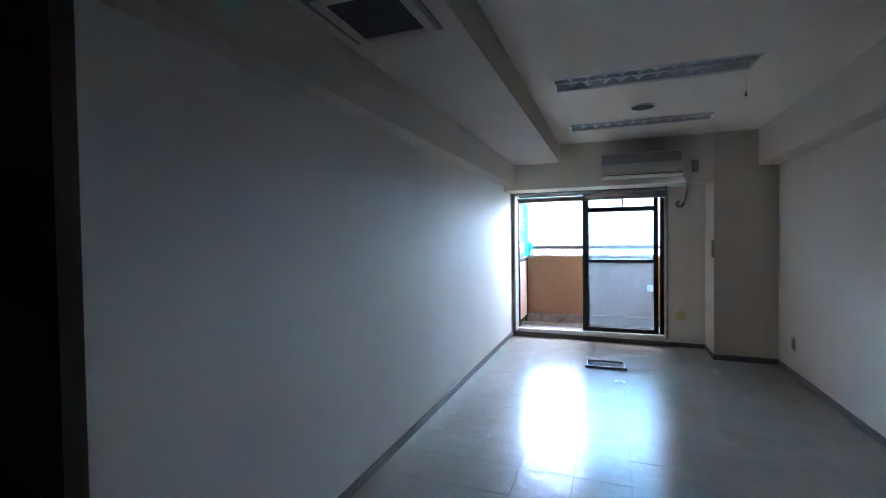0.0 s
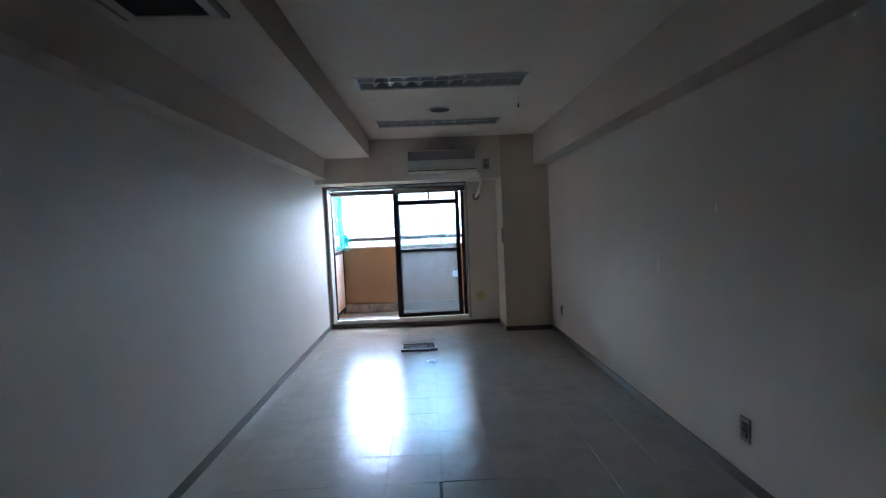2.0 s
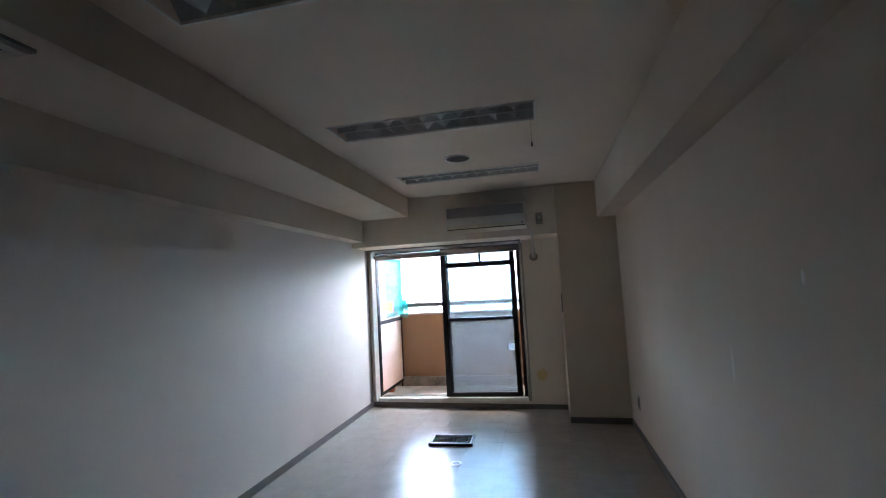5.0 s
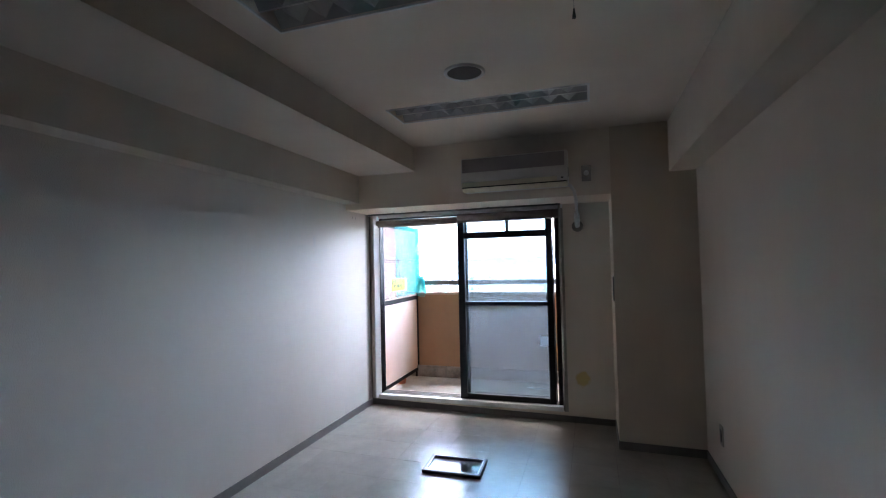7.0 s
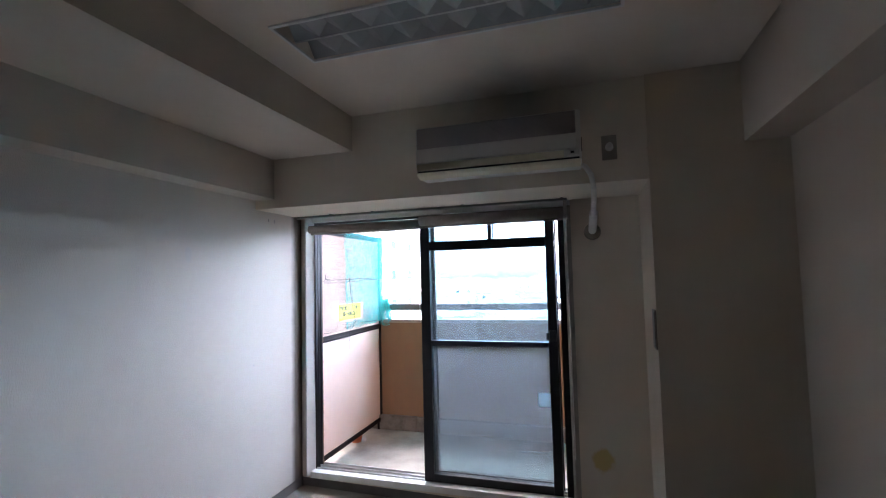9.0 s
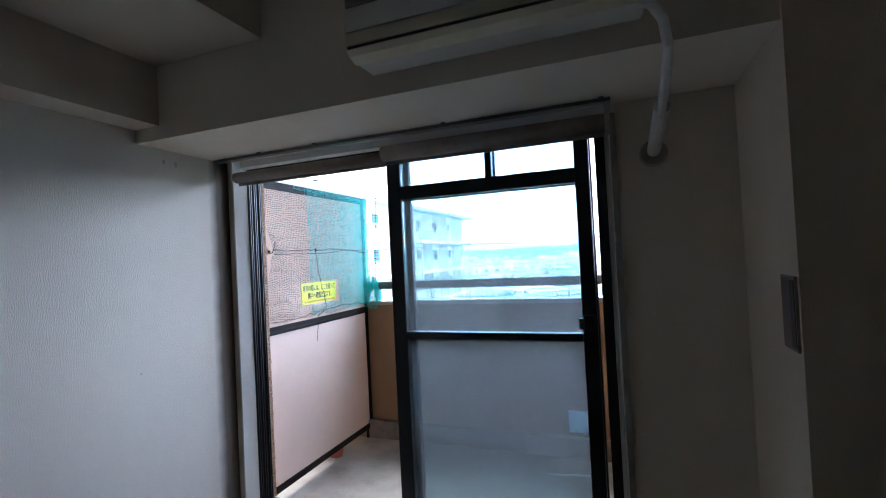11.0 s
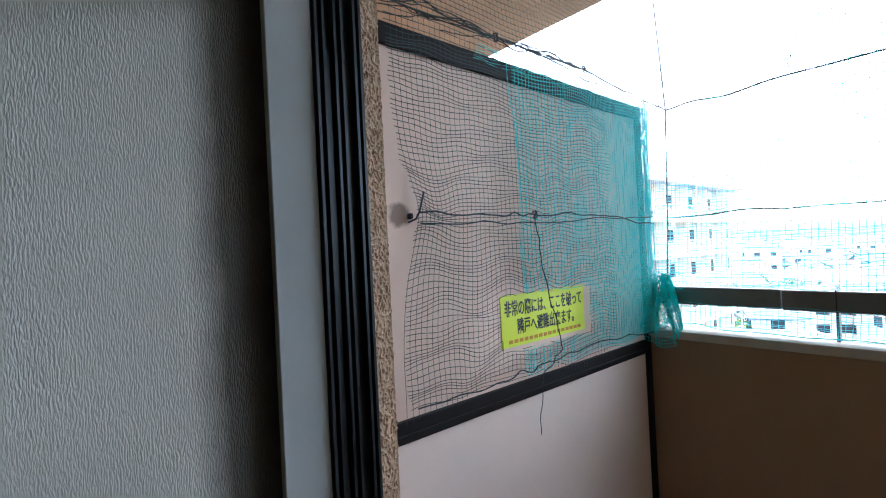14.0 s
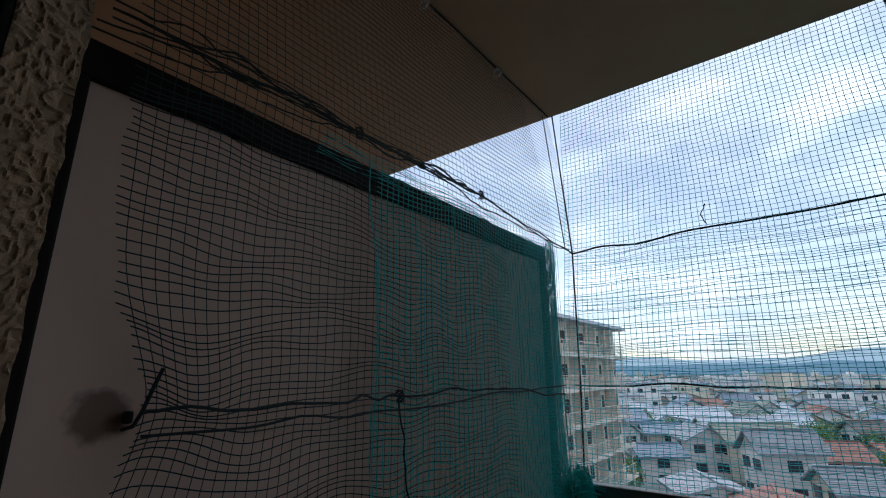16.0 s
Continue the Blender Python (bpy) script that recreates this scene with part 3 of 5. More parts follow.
def outlet(name, label, m, plug=False, slots=2):
    """A Japanese style wall plate, facing -y at the origin, 70 by 120 mm."""
    o = thing(name, label, "wall outlet")
    part("plate", boxes((-0.036, 0.036, -0.008, 0, -0.062, 0.062), bevel=0.003), PLATE, o)
    part("insert", boxes((-0.016, 0.016, -0.011, -0.007, -0.036, 0.036), bevel=0.001), DARK_PLASTIC if not plug else PLATE, o, "inset sockets")
    if plug:
        bm = cone(bmesh.new(), (0.0, -0.008, 0.0), (0.0, -0.045, 0.004), 0.02, 0.014, 14)
        part("plug", bm, AC_WHITE, o, "white plug")
    else:
        for k in range(slots):
            z = 0.018 - 0.036 * k
            part("socket", boxes((-0.012, 0.012, -0.0125, -0.0105, z - 0.012, z + 0.012), bevel=0.001), BROWN_PLATE, o)
    o.matrix_world = m
    return o


outlet("wall_outlet", "grey outlet plate with a white plug beside the air conditioner", pose(2.128, 6.065, 2.076), plug=True)
outlet("wall_outlet", "grey outlet plate low on the wall", pose(W, 2.505, 0.253, 0, 0, -90))
outlet("wall_outlet", "grey outlet plate low on the wall near the pillar", pose(W, 5.63, 0.268, 0, 0, -90))
pl = thing("wall_plate", "narrow brown metal plate with a dark slot on the pillar", "wall plate", (2.305, 6.10, 1.17))
part("plate", boxes((2.298, 2.3055, 6.062, 6.165, 1.075, 1.265), bevel=0.002), BROWN_PLATE, pl)
part("slot", boxes((2.296, 2.2985, 6.066, 6.095, 1.085, 1.255)), DARK_PLASTIC, pl)


# ---- ceiling fittings ----
def wedge(profile, c0, c1, across):
    """A folded sheet: an outline of (side, height) drawn out along x, or across it along y."""
    bm = bmesh.new()
    ends = [[bm.verts.new((p, c, h) if across else (c, p, h)) for p, h in profile] for c in (c0, c1)]
    bm.faces.new(ends[0])
    bm.faces.new(ends[1][::-1])
    for i in range(len(profile)):
        j = (i + 1) % len(profile)
        bm.faces.new((ends[0][i], ends[1][i], ends[1][j], ends[0][j]))
    bmesh.ops.recalc_face_normals(bm, faces=bm.faces)
    return bm


def troffer(x0, x1, y0, y1):
    """Recessed fluorescent light, unlit, with slanted baffles."""
    o = thing("recessed_light", "unlit recessed fluorescent light with white baffles in the ceiling", "ceiling light", ((x0 + x1) / 2, (y0 + y1) / 2, CEIL), group="recessed ceiling lights")
    z = CEIL
    r = 0.013
    part("frame", boxes((x0, x1, y0, y0 + r, z - 0.008, z + 0.002), (x0, x1, y1 - r, y1, z - 0.008, z + 0.002),
                        (x0, x0 + r, y0 + r, y1 - r, z - 0.008, z + 0.002), (x1 - r, x1, y0 + r, y1 - r, z - 0.008, z + 0.002), bevel=0.0015), LAMP_FRAME, o)
    a0, a1, b0, b1 = x0 + r, x1 - r, y0 + r, y1 - r
    bm = boxes((a0, a1, b0, b1, z + 0.001, z + 0.09))
    bmesh.ops.delete(bm, geom=[f for f in bm.faces if f.normal.z < -0.5], context="FACES_ONLY")
    part("housing", bm, LAMP_WHITE, o, "white enamelled housing")
    ym = (b0 + b1) / 2
    for k in (-1, 1):
        bm = cone(bmesh.new(), (a0 + 0.03, ym + k * 0.07, z + 0.074), (a1 - 0.03, ym + k * 0.07, z + 0.074), 0.0125, seg=14)
        part("tube", bm, TUBE, o, "unlit glass tube", smooth=True)
    for ya, yb in ((b0 + 0.001, b0 + 0.052), (b1 - 0.001, b1 - 0.052)):
        part("side_reflector", wedge([(ya, z + 0.004), (yb, z + 0.060), (ya, z + 0.060)], a0 + 0.001, a1 - 0.001, False), LAMP_WHITE, o)
    part("centre_ridge", wedge([(ym - 0.003, z + 0.010), (ym + 0.003, z + 0.010), (ym + 0.048, z + 0.060), (ym - 0.048, z + 0.060)], a0 + 0.001, a1 - 0.001, False), LAMP_WHITE, o)
    part("ridge_edge", boxes((a0 + 0.002, a1 - 0.002, ym - 0.0025, ym + 0.0025, z + 0.006, z + 0.0098)), LAMP_FRAME, o, "bright folded edge")
    n = 11
    half = (a1 - a0) / n / 2
    for k in range(1, n):
        x = a0 + 2 * half * k
        for ya, yb in ((b0 + 0.002, ym - 0.003), (ym + 0.003, b1 - 0.002)):
            part("baffle", wedge([(x - 0.002, z + 0.012), (x + 0.002, z + 0.012), (x + half - 0.001, z + 0.046), (x - half + 0.001, z + 0.046)], ya, yb, True), LAMP_WHITE, o)
    return o


for hole in HOLES:
    troffer(*hole)

cord = thing("pull_cord", "thin pull cord with a small bob below the light", "pull cord", (2.11, 3.95, CEIL))
tube_mesh("string", [[(2.11, 3.95, CEIL), (2.11, 3.95, 2.27)]], 0.0006, ROPE, cord, sides=5)
bm = bmesh.new()
cone(bm, (2.11, 3.95, 2.238), (2.11, 3.95, 2.272), 0.007, 0.003, 10)
part("bob", bm, DARK_PLASTIC, cord)

sp = thing("ceiling_speaker", "round ceiling speaker with a dark mesh and white rim", "speaker", (1.522, 4.672, CEIL))
bm = bmesh.new()
ring = 40
loops = [(0.112, 0.0), (0.112, -0.006), (0.104, -0.010), (0.094, -0.008), (0.092, -0.002)]
rows_v = [[bm.verts.new((1.522 + r * math.cos(2 * math.pi * k / ring), 4.672 + r * math.sin(2 * math.pi * k / ring), CEIL + z)) for k in range(ring)] for r, z in loops]
for a, b in zip(rows_v, rows_v[1:]):
    for k in range(ring):
        bm.faces.new((a[k], a[(k + 1) % ring], b[(k + 1) % ring], b[k]))
part("rim", bm, LAMP_FRAME, sp, "white plastic rim", smooth=True)
bm = cone(bmesh.new(), (1.522, 4.672, CEIL - 0.004), (1.522, 4.672, CEIL + 0.002), 0.094, seg=40)
part("mesh_cover", bm, SPEAKER_MESH, sp, "dark woven mesh")

vent = thing("ceiling_vent", "square white vent with a black filter in the soffit", "vent", (0.43, 1.96, SOFFIT_Z))
part("filter", boxes((0.265, 0.545, 1.852, 2.160, SOFFIT_Z - 0.010, SOFFIT_Z + 0.001)), VENT_DARK, vent, "black filter sheet")
part("frame", boxes((0.225, 0.265, 1.812, 2.197, SOFFIT_Z - 0.016, SOFFIT_Z), (0.545, 0.585, 1.812, 2.197, SOFFIT_Z - 0.016, SOFFIT_Z),
                    (0.265, 0.545, 1.812, 1.852, SOFFIT_Z - 0.016, SOFFIT_Z), (0.265, 0.545, 2.160, 2.197, SOFFIT_Z - 0.016, SOFFIT_Z), bevel=0.002), VENT_FRAME, vent)
# Slot bar on the right; the other strips draw in the frame's outer shadow.
part("rim_strip", boxes((0.587, 0.608, 1.792, 2.202, SOFFIT_Z - 0.012, SOFFIT_Z + 0.001), (0.202, 0.223, 1.792, 2.202, SOFFIT_Z - 0.012, SOFFIT_Z + 0.001),
                     (0.223, 0.587, 1.790, 1.810, SOFFIT_Z - 0.012, SOFFIT_Z + 0.001)), GREY_ALU, vent, "grey slot bar and drawn-in shadow strips")

# ---- things on the floor ----
# Blue and white print; its pale tone also paints in the window's reflection.
PICTURE = material("blue seascape print lightened for reflection", (0.76, 0.80, 0.82), 0.4, scale=7, colour2=(0.26, 0.46, 0.66), stretch=(0.7, 1.6, 1))
pic = thing("picture_frame", "framed picture lying face up on the floor, dark frame", "picture frame")
part("backing", boxes((-0.19, 0.19, -0.125, 0.125, 0.0, 0.010)), FRAME_WOOD, pic)
part("print", boxes((-0.178, 0.178, -0.113, 0.113, 0.0102, 0.0115)), PICTURE, pic, "blue and white print, lightened for the window's reflection")
for spec in ((-0.2, 0.2, -0.135, -0.117, 0, 0.022), (-0.2, 0.2, 0.117, 0.135, 0, 0.022), (-0.2, -0.182, -0.117, 0.117, 0, 0.022), (0.182, 0.2, -0.117, 0.117, 0, 0.022)):
    part("frame_side", boxes(spec, bevel=0.002), FRAME_WOOD, pic)
for spec in ((-0.182, 0.182, -0.117, -0.111, 0.012, 0.0235), (-0.182, 0.182, 0.111, 0.117, 0.012, 0.0235), (-0.182, -0.176, -0.111, 0.111, 0.012, 0.0235), (0.176, 0.182, -0.111, 0.111, 0.012, 0.0235)):
    part("inner_lip", boxes(spec), FRAME_LIP, pic, "silver inner lip")
part("glass", boxes((-0.177, 0.177, -0.112, 0.112, 0.013, 0.015)), PICTURE_GLASS, pic).visible_shadow = False
pic.matrix_world = pose(1.202, 5.395, 0.001 - FALL * 1.202, 0, math.degrees(FALL), 2.5)

cap = thing("floor_cap", "small round steel cap set in the floor", "floor cap", (1.333, 4.867, 0))
bm = cone(bmesh.new(), (1.333, 4.867, 0.0), (1.333, 4.867, 0.006), 0.05, 0.046, 28)
part("ring", sloped(bm), BRASS, cap)
bm = cone(bmesh.new(), (1.333, 4.867, 0.005), (1.333, 4.867, 0.0075), 0.032, 0.031, 24)
part("plug", sloped(bm), GREY_ALU, cap)

# ---- balcony ----
BAL_Z, BAL_L, BAL_R = -0.055, -2.2, 2.95
PAR_IN, PAR_OUT, PAR_TOP = 7.99, 8.15, 1.03
structure("balcony_floor", boxes((BAL_L, BAL_R, 6.71, PAR_OUT, BAL_Z - 0.2, BAL_Z)), CONCRETE, "pale stained concrete balcony floor", "balcony floor")
structure("parapet", boxes((BAL_L, BAL_R, PAR_IN, PAR_OUT, BAL_Z, PAR_TOP - 0.03)), TAN, "tan painted balcony parapet wall", "parapet")
structure("parapet_cap", boxes((BAL_L, BAL_R, PAR_IN - 0.006, PAR_OUT + 0.006, PAR_TOP - 0.03, PAR_TOP), bevel=0.004), CAP, "pale mortar cap on the parapet", "parapet")
structure("kerb", boxes((BAL_L, 0.345, PAR_IN - 0.05, PAR_IN, BAL_Z, 0.085), (0.35, BAL_R, PAR_IN - 0.05, PAR_IN, BAL_Z, 0.082), bevel=0.006), CONCRETE_RAW, "raw concrete kerb at the foot of the parapet", "kerb")
structure("balcony_ceiling", boxes((BAL_L, BAL_R, 6.71, 8.28, 2.50, 2.68)), SOFFIT_PAINT, "brown painted underside of the balcony above", "ceiling")
structure("wall_outside", boxes((BAL_L, 0.045, 6.71, 6.765, -0.3, 2.68), (1.905, BAL_R, 6.71, 6.765, -0.3, 2.68), (0.045, 1.905, 6.71, 6.765, 1.905, 2.68),
                                (0.045, 1.905, 6.71, 6.765, -0.3, 0.056)), STUCCO, "rough tan stucco outer wall", "wall")
structure("wall_balcony_end", boxes((BAL_R, BAL_R + 0.12, 6.71, PAR_OUT, -0.3, 2.68), (BAL_L - 0.12, BAL_L, 6.71, PAR_OUT, -0.3, 2.68)), TAN, "plain tan end wall of the balcony", "wall")
structure("facade", boxes((-14, BAL_L - 0.12, 6.4, 6.765, -12, 9), (BAL_R + 0.12, 14, 6.4, 6.765, -12, 9), (BAL_L - 0.12, BAL_R + 0.12, 6.4, 6.765, 2.8, 9),
                          (BAL_L - 0.12, BAL_R + 0.12, 6.4, 6.765, -12, -0.35)), TAN, "tan outer wall of the building", "wall")

# rough trowelled relief of the stucco edge beside the window
bm = bmesh.new()
NZ, NY = 760, 26
grid = []
for i in range(NZ + 1):
    row = []
    for j in range(NY + 1):
        z, u = 0.058 + 1.847 * i / NZ, j / NY
        p = Vector((3.1, u * 0.075 * 44, z * 44))
        d = 0.5 + 0.5 * noise.noise(p) + 0.35 * noise.noise(p * 2.3)
        ridge = 0.8 - min(1.0, 3.2 * abs(noise.noise(Vector((7.7, u * 6.0, z * 90))))) + 0.35 * abs(noise.noise(Vector((2.7, u * 14, z * 190))))
        row.append(bm.verts.new((0.067 - 0.027 * u + 0.005 * max(0, d) + 0.004 * ridge, 6.709 + u * 0.057 + 0.004 * noise.noise(Vector((z * 30, 1, 2))) * (u > 0.9), z)))
    grid.append(row)
for i in range(NZ):
    for j in range(NY):
        bm.faces.new((grid[i][j], grid[i + 1][j], grid[i + 1][j + 1], grid[i][j + 1]))
structure("stucco_edge", bm, STUCCO, "rough trowelled tan stucco edge beside the window", "wall")

rail = thing("handrail", "dull grey aluminium handrail on the parapet", "handrail", (0.5, 8.07, PAR_TOP))
part("top_bar", boxes((BAL_L, 0.36, 8.052, 8.095, 1.120, 1.185), bevel=0.004), GREY_ALU, rail)
part("top_bar", boxes((0.364, BAL_R, 8.052, 8.095, 1.118, 1.183), bevel=0.004), GREY_ALU, rail)
for x in (-1.6, -0.55, 0.50, 1.554, 2.60):
    part("post", boxes((x - 0.004, x + 0.004, 8.058, 8.086, PAR_TOP, 1.120)), GREY_ALU, rail)
    part("joint_sleeve", boxes((x - 0.0015, x + 0.0015, 8.050, 8.097, 1.117, 1.187)), BLACK_ALU, rail)

board = thing("partition_board", "pale pink fire partition board in a brown frame between balconies", "partition", (-0.06, 7.4, 0.0))
XP = -0.05
part("lower_panel", boxes((XP - 0.012, XP, 6.785, 7.96, 0.055, 0.945)), PANEL_PINK, board)
part("upper_panel", boxes((XP - 0.012, XP, 6.785, 7.96, 0.990, 1.825)), PANEL_UPPER, board, "pale pinkish upper board")
part("top_bar", boxes((XP - 0.03, XP + 0.012, 6.766, 7.99, 1.822, 1.870), bevel=0.003), PART_FRAME, board)
part("middle_bar", boxes((XP - 0.03, XP + 0.012, 6.79, 7.96, 0.943, 0.992), (XP + 0.010, XP + 0.016, 6.79, 7.96, 0.958, 0.964), bevel=0.003), PART_FRAME, board)
part("bottom_bar", boxes((XP - 0.03, XP + 0.012, 6.766, 7.99, 0.020, 0.058), bevel=0.003), PART_FRAME, board)
part("side_bar", boxes((XP - 0.03, XP + 0.012, 6.766, 6.792, 0.058, 1.822), bevel=0.003), PART_FRAME, board)
part("side_bar", boxes((XP - 0.03, XP + 0.012, 7.96, 7.99, 0.058, 1.822), bevel=0.003), PART_FRAME, board)
part("foot", boxes((XP - 0.02, XP + 0.004, 6.80, 6.83, BAL_Z, 0.025)), PART_FRAME, board)
part("foot", boxes((XP - 0.02, XP + 0.004, 7.935, 7.938, BAL_Z, 0.025)), PART_FRAME, board)

sign = thing("escape_sign", "yellow emergency escape sticker with black Japanese writing", "sign", (XP + 0.002, 7.36, 1.13))
part("plate", boxes((XP + 0.0005, XP + 0.0025, 7.174, 7.565, 1.091, 1.232)), SIGN_YELLOW, sign)


def writing(text, size, y, z, mat, width):
    """Letters on the partition, facing +x, reading towards +y."""
    step = width / len(text)
    for k, letter in enumerate(text):
        cu = bpy.data.curves.new("character", "FONT")
        cu.body, cu.size, cu.extrude, cu.offset = letter, size, 0.0004, size * 0.012
        tmp = new("character_source", cu)
        bpy.context.view_layer.update()
        me = bpy.data.meshes.new_from_object(tmp.evaluated_get(bpy.context.evaluated_depsgraph_get()))
        bpy.data.objects.remove(tmp)
        me.materials.append(mat)
        ob = new("character", me)
        ob.matrix_world = Matrix.Translation((XP + 0.0035, y + k * step, z)) @ pose(0, 0, 0, 90, 0, 90) @ Matrix.Diagonal((step / size, 1, 1, 1))
        ob.parent = sign
        ob.matrix_parent_inverse = sign.matrix_world.inverted()


writing("非常の際には、ここを破って", 0.046, 7.187, 1.178, SIGN_BLACK, 0.366)
writing("隣戸へ避難出来ます。", 0.046, 7.237, 1.127, SIGN_BLACK, 0.286)
bm = bmesh.new()
for k in range(16):
    y = 7.202 + k * 0.0215
    box(bm, XP + 0.0026, XP + 0.0034, y, y + 0.015, 1.100, 1.110)
part("small_print", bm, SIGN_ORANGE, sign, "illegible orange small print")

pot = thing("terracotta_pot", "small terracotta dish under the partition", "pot", (-0.115, 7.575, BAL_Z))
bm = bmesh.new()
cone(bm, (-0.115, 7.575, BAL_Z), (-0.115, 7.575, BAL_Z + 0.085), 0.045, 0.062, 24)
part("bowl", bm, TERRACOTTA, pot)
part("rim", cone(bmesh.new(), (-0.115, 7.575, BAL_Z + 0.085), (-0.115, 7.575, BAL_Z + 0.103), 0.067, 0.067, 24), TERRACOTTA, pot)
tagged(part("stick", cone(bmesh.new(), (1.40, 7.66, BAL_Z + 0.006), (1.75, 7.72, BAL_Z + 0.006), 0.006, seg=10), WHITE), "thin white plastic stick on the balcony floor", "stick")

# ---- bird net ----
STEP = 0.0165


def front_y(z):
    return 8.04 + (z - 1.04) * 0.178 if z < 1.89 else 8.191 + (z - 1.89) * 0.138


def left_x(z):
    return -0.024 if z < 1.89 else -0.024 - (z - 1.89) * 0.155


def sway(a, b, s):
    return Vector((noise.noise(Vector((a * 3.1, b * 3.1, s))), noise.noise(Vector((a * 3.3, b * 2.9, s + 9))), noise.noise(Vector((a * 9, b * 9, s + 5)))))


def front_point(x, z):
    w = sway(x, z, 1.0)
    return (x + 0.010 * w.x + 0.003 * w.z, front_y(z) + 0.012 * w.y, z + 0.012 * w.y + 0.003 * w.z)


def left_point(y, z):
    """Pulled towards the hook by the window."""
    w = sway(y + 20, z, 4.0)
    ripple = 0.006 * math.sin(y * 24 + 5 * noise.noise(Vector((y * 3, z * 3, 2)))) * min(1, max(0, (1.9 - z) * 3))
    d = math.hypot(y - 6.89, (z - 1.45) * 1.0)
    pull = 0.055 * math.exp(-((z - 1.45) / 0.14) ** 2) * math.exp(-max(0, y - 6.83) / 0.16)
    pinch = 0.35 * math.exp(-(d / 0.11) ** 2)
    return (left_x(z) + 0.006 * w.x + 0.003, y + pull + 0.010 * w.y + 0.003 * w.z, z + (1.45 - z) * pinch + 0.012 * w.x + 0.003 * w.z + ripple)


def steps(a, b, n):
    return [a + (b - a) * k / n for k in range(n + 1)]


net = thing("bird_net", "dark green bird net hung across the balcony opening", "net", (1.2, 8.1, 1.0))
lines = []
x = -0.06
while x < 2.9:
    lines.append([front_point(x, z) for z in steps(1.04, 2.50, 46)])
    x += STEP
z, low = 1.04, []
slack = random.Random(5)
while z < 2.50:
    row = [Vector(front_point(x, z)) + Vector((0, 0, 0.009 * noise.noise(Vector((x * 4, z * 40, 3))) if z < 1.88 else 0)) for x in steps(-0.06, 2.9, 84)]
    (low if z < 1.88 else lines).append(row)
    z += slack.choice((0.006, 0.009, 0.012, 0.0165)) if z < 1.88 else STEP
z = 1.05
while z < 1.88:
    low.append([Vector(front_point(x, z)) + Vector((0, -0.006, 0.014 * noise.noise(Vector((x * 5, z * 30, 8))))) for x in steps(-0.06, 2.9, 84)])
    z += slack.choice((0.012, 0.0165, 0.03))
tagged(tube_mesh("slack_netting", low, 0.0008, NET_LOW, net, "slack teal lower rows of the net"), kind="stuff")
tagged(tube_mesh("front_netting", lines, 0.0009, NET, net), kind="stuff")
lines, rows_n = [], []


def off_sign(points):
    """Cut net lines before the escape sign so it reads clear from the camera."""
    run, out = [], []
    for p in points:
        if 7.15 < p[1] < 7.55 and 1.090 < p[2] < 1.232:
            if len(run) > 1:
                out.append(run)
            run = []
        else:
            run.append(p)
    return out + ([run] if len(run) > 1 else [])


y = 6.835
while y < 8.05:
    lines += off_sign([left_point(y, z) for z in steps(1.01 + 0.02 * math.sin(y * 9), 2.50, 90)])
    y += STEP
z = 1.015
while z < 2.49:
    y0 = 6.82 + 0.03 * max(0, 1.75 - z) + 0.012 * noise.noise(Vector((z * 20, 3, 1)))
    y1 = front_y(z) if z > 1.89 else 7.72 + 0.12 * noise.noise(Vector((z * 5, 1, 4)))
    rows_n += off_sign([Vector(left_point(y, z)) + Vector((0, 0, 0.014 * noise.noise(Vector((y * 9, z * 22, 7))) if z < 1.85 else 0)) for y in steps(y0, y1, 70)])
    z += STEP * (0.64 if z < 1.85 else 1)
tagged(tube_mesh("side_netting", lines, 0.0006, NET_SHADED, net), kind="stuff")
tagged(tube_mesh("side_netting", rows_n, 0.00095, NET_SHADED, net, "wavy rows of the side net"), kind="stuff")

# a second, folded layer of brighter net on the outer half of the board
lines = []
y = 7.235
while y < 8.0:
    lines += off_sign([Vector(left_point(y + 0.02 * noise.noise(Vector((z * 4, y, 8))), z)) + Vector((0.006, 0, 0)) for z in steps(1.02, 1.86, 60)])
    y += STEP * max(0.31, 0.95 - 1.0 * (y - 7.235))
z = 1.02
while z < 1.86:
    lines += off_sign([Vector(left_point(y, z)) + Vector((0.006, 0, 0.006 * math.sin(y * 15 + z * 8))) for y in steps(7.23 + 0.015 * noise.noise(Vector((z * 6, 0, 0))), 8.0, 60)])
    z += STEP * 0.62
# creases where the layer is folded over
for y0, n in ((7.238, 2), (7.50, 1)):
    for k in range(n):
        lines += off_sign([Vector(left_point(y0 + 0.006 * k * noise.noise(Vector((z * 7, k * 3.3, 1))) + 0.045 * noise.noise(Vector((z * 3, y0, 8))), z)) + Vector((0.008, 0, 0)) for z in steps(1.02 if y0 < 7.3 else 1.3, 1.86, 50)])
for k in range(7):
    lines.append([Vector((-0.034 + 0.003 * k, 0, 1.846 + 0.005 * k)) + Vector((0.004, y, 0.003 * math.sin(y * 40 + k))) for y in steps(7.1, 8.0, 60)])
tagged(tube_mesh("folded_netting", lines, 0.0009, NET_TEAL, net, "brighter folded layer of net"), kind="stuff")
# gathered edge down the board's outer side, and the bunch at its foot
lines = []
for k in range(16):
    ph = random.uniform(0, 6)
    lines.append([(-0.02 + 0.012 * math.sin(ph + z * 5), 7.985 + 0.014 * math.sin(z * 7 + ph) + 0.012 * (k % 4 - 1.5), z) for z in steps(1.02, 1.88, 30)])
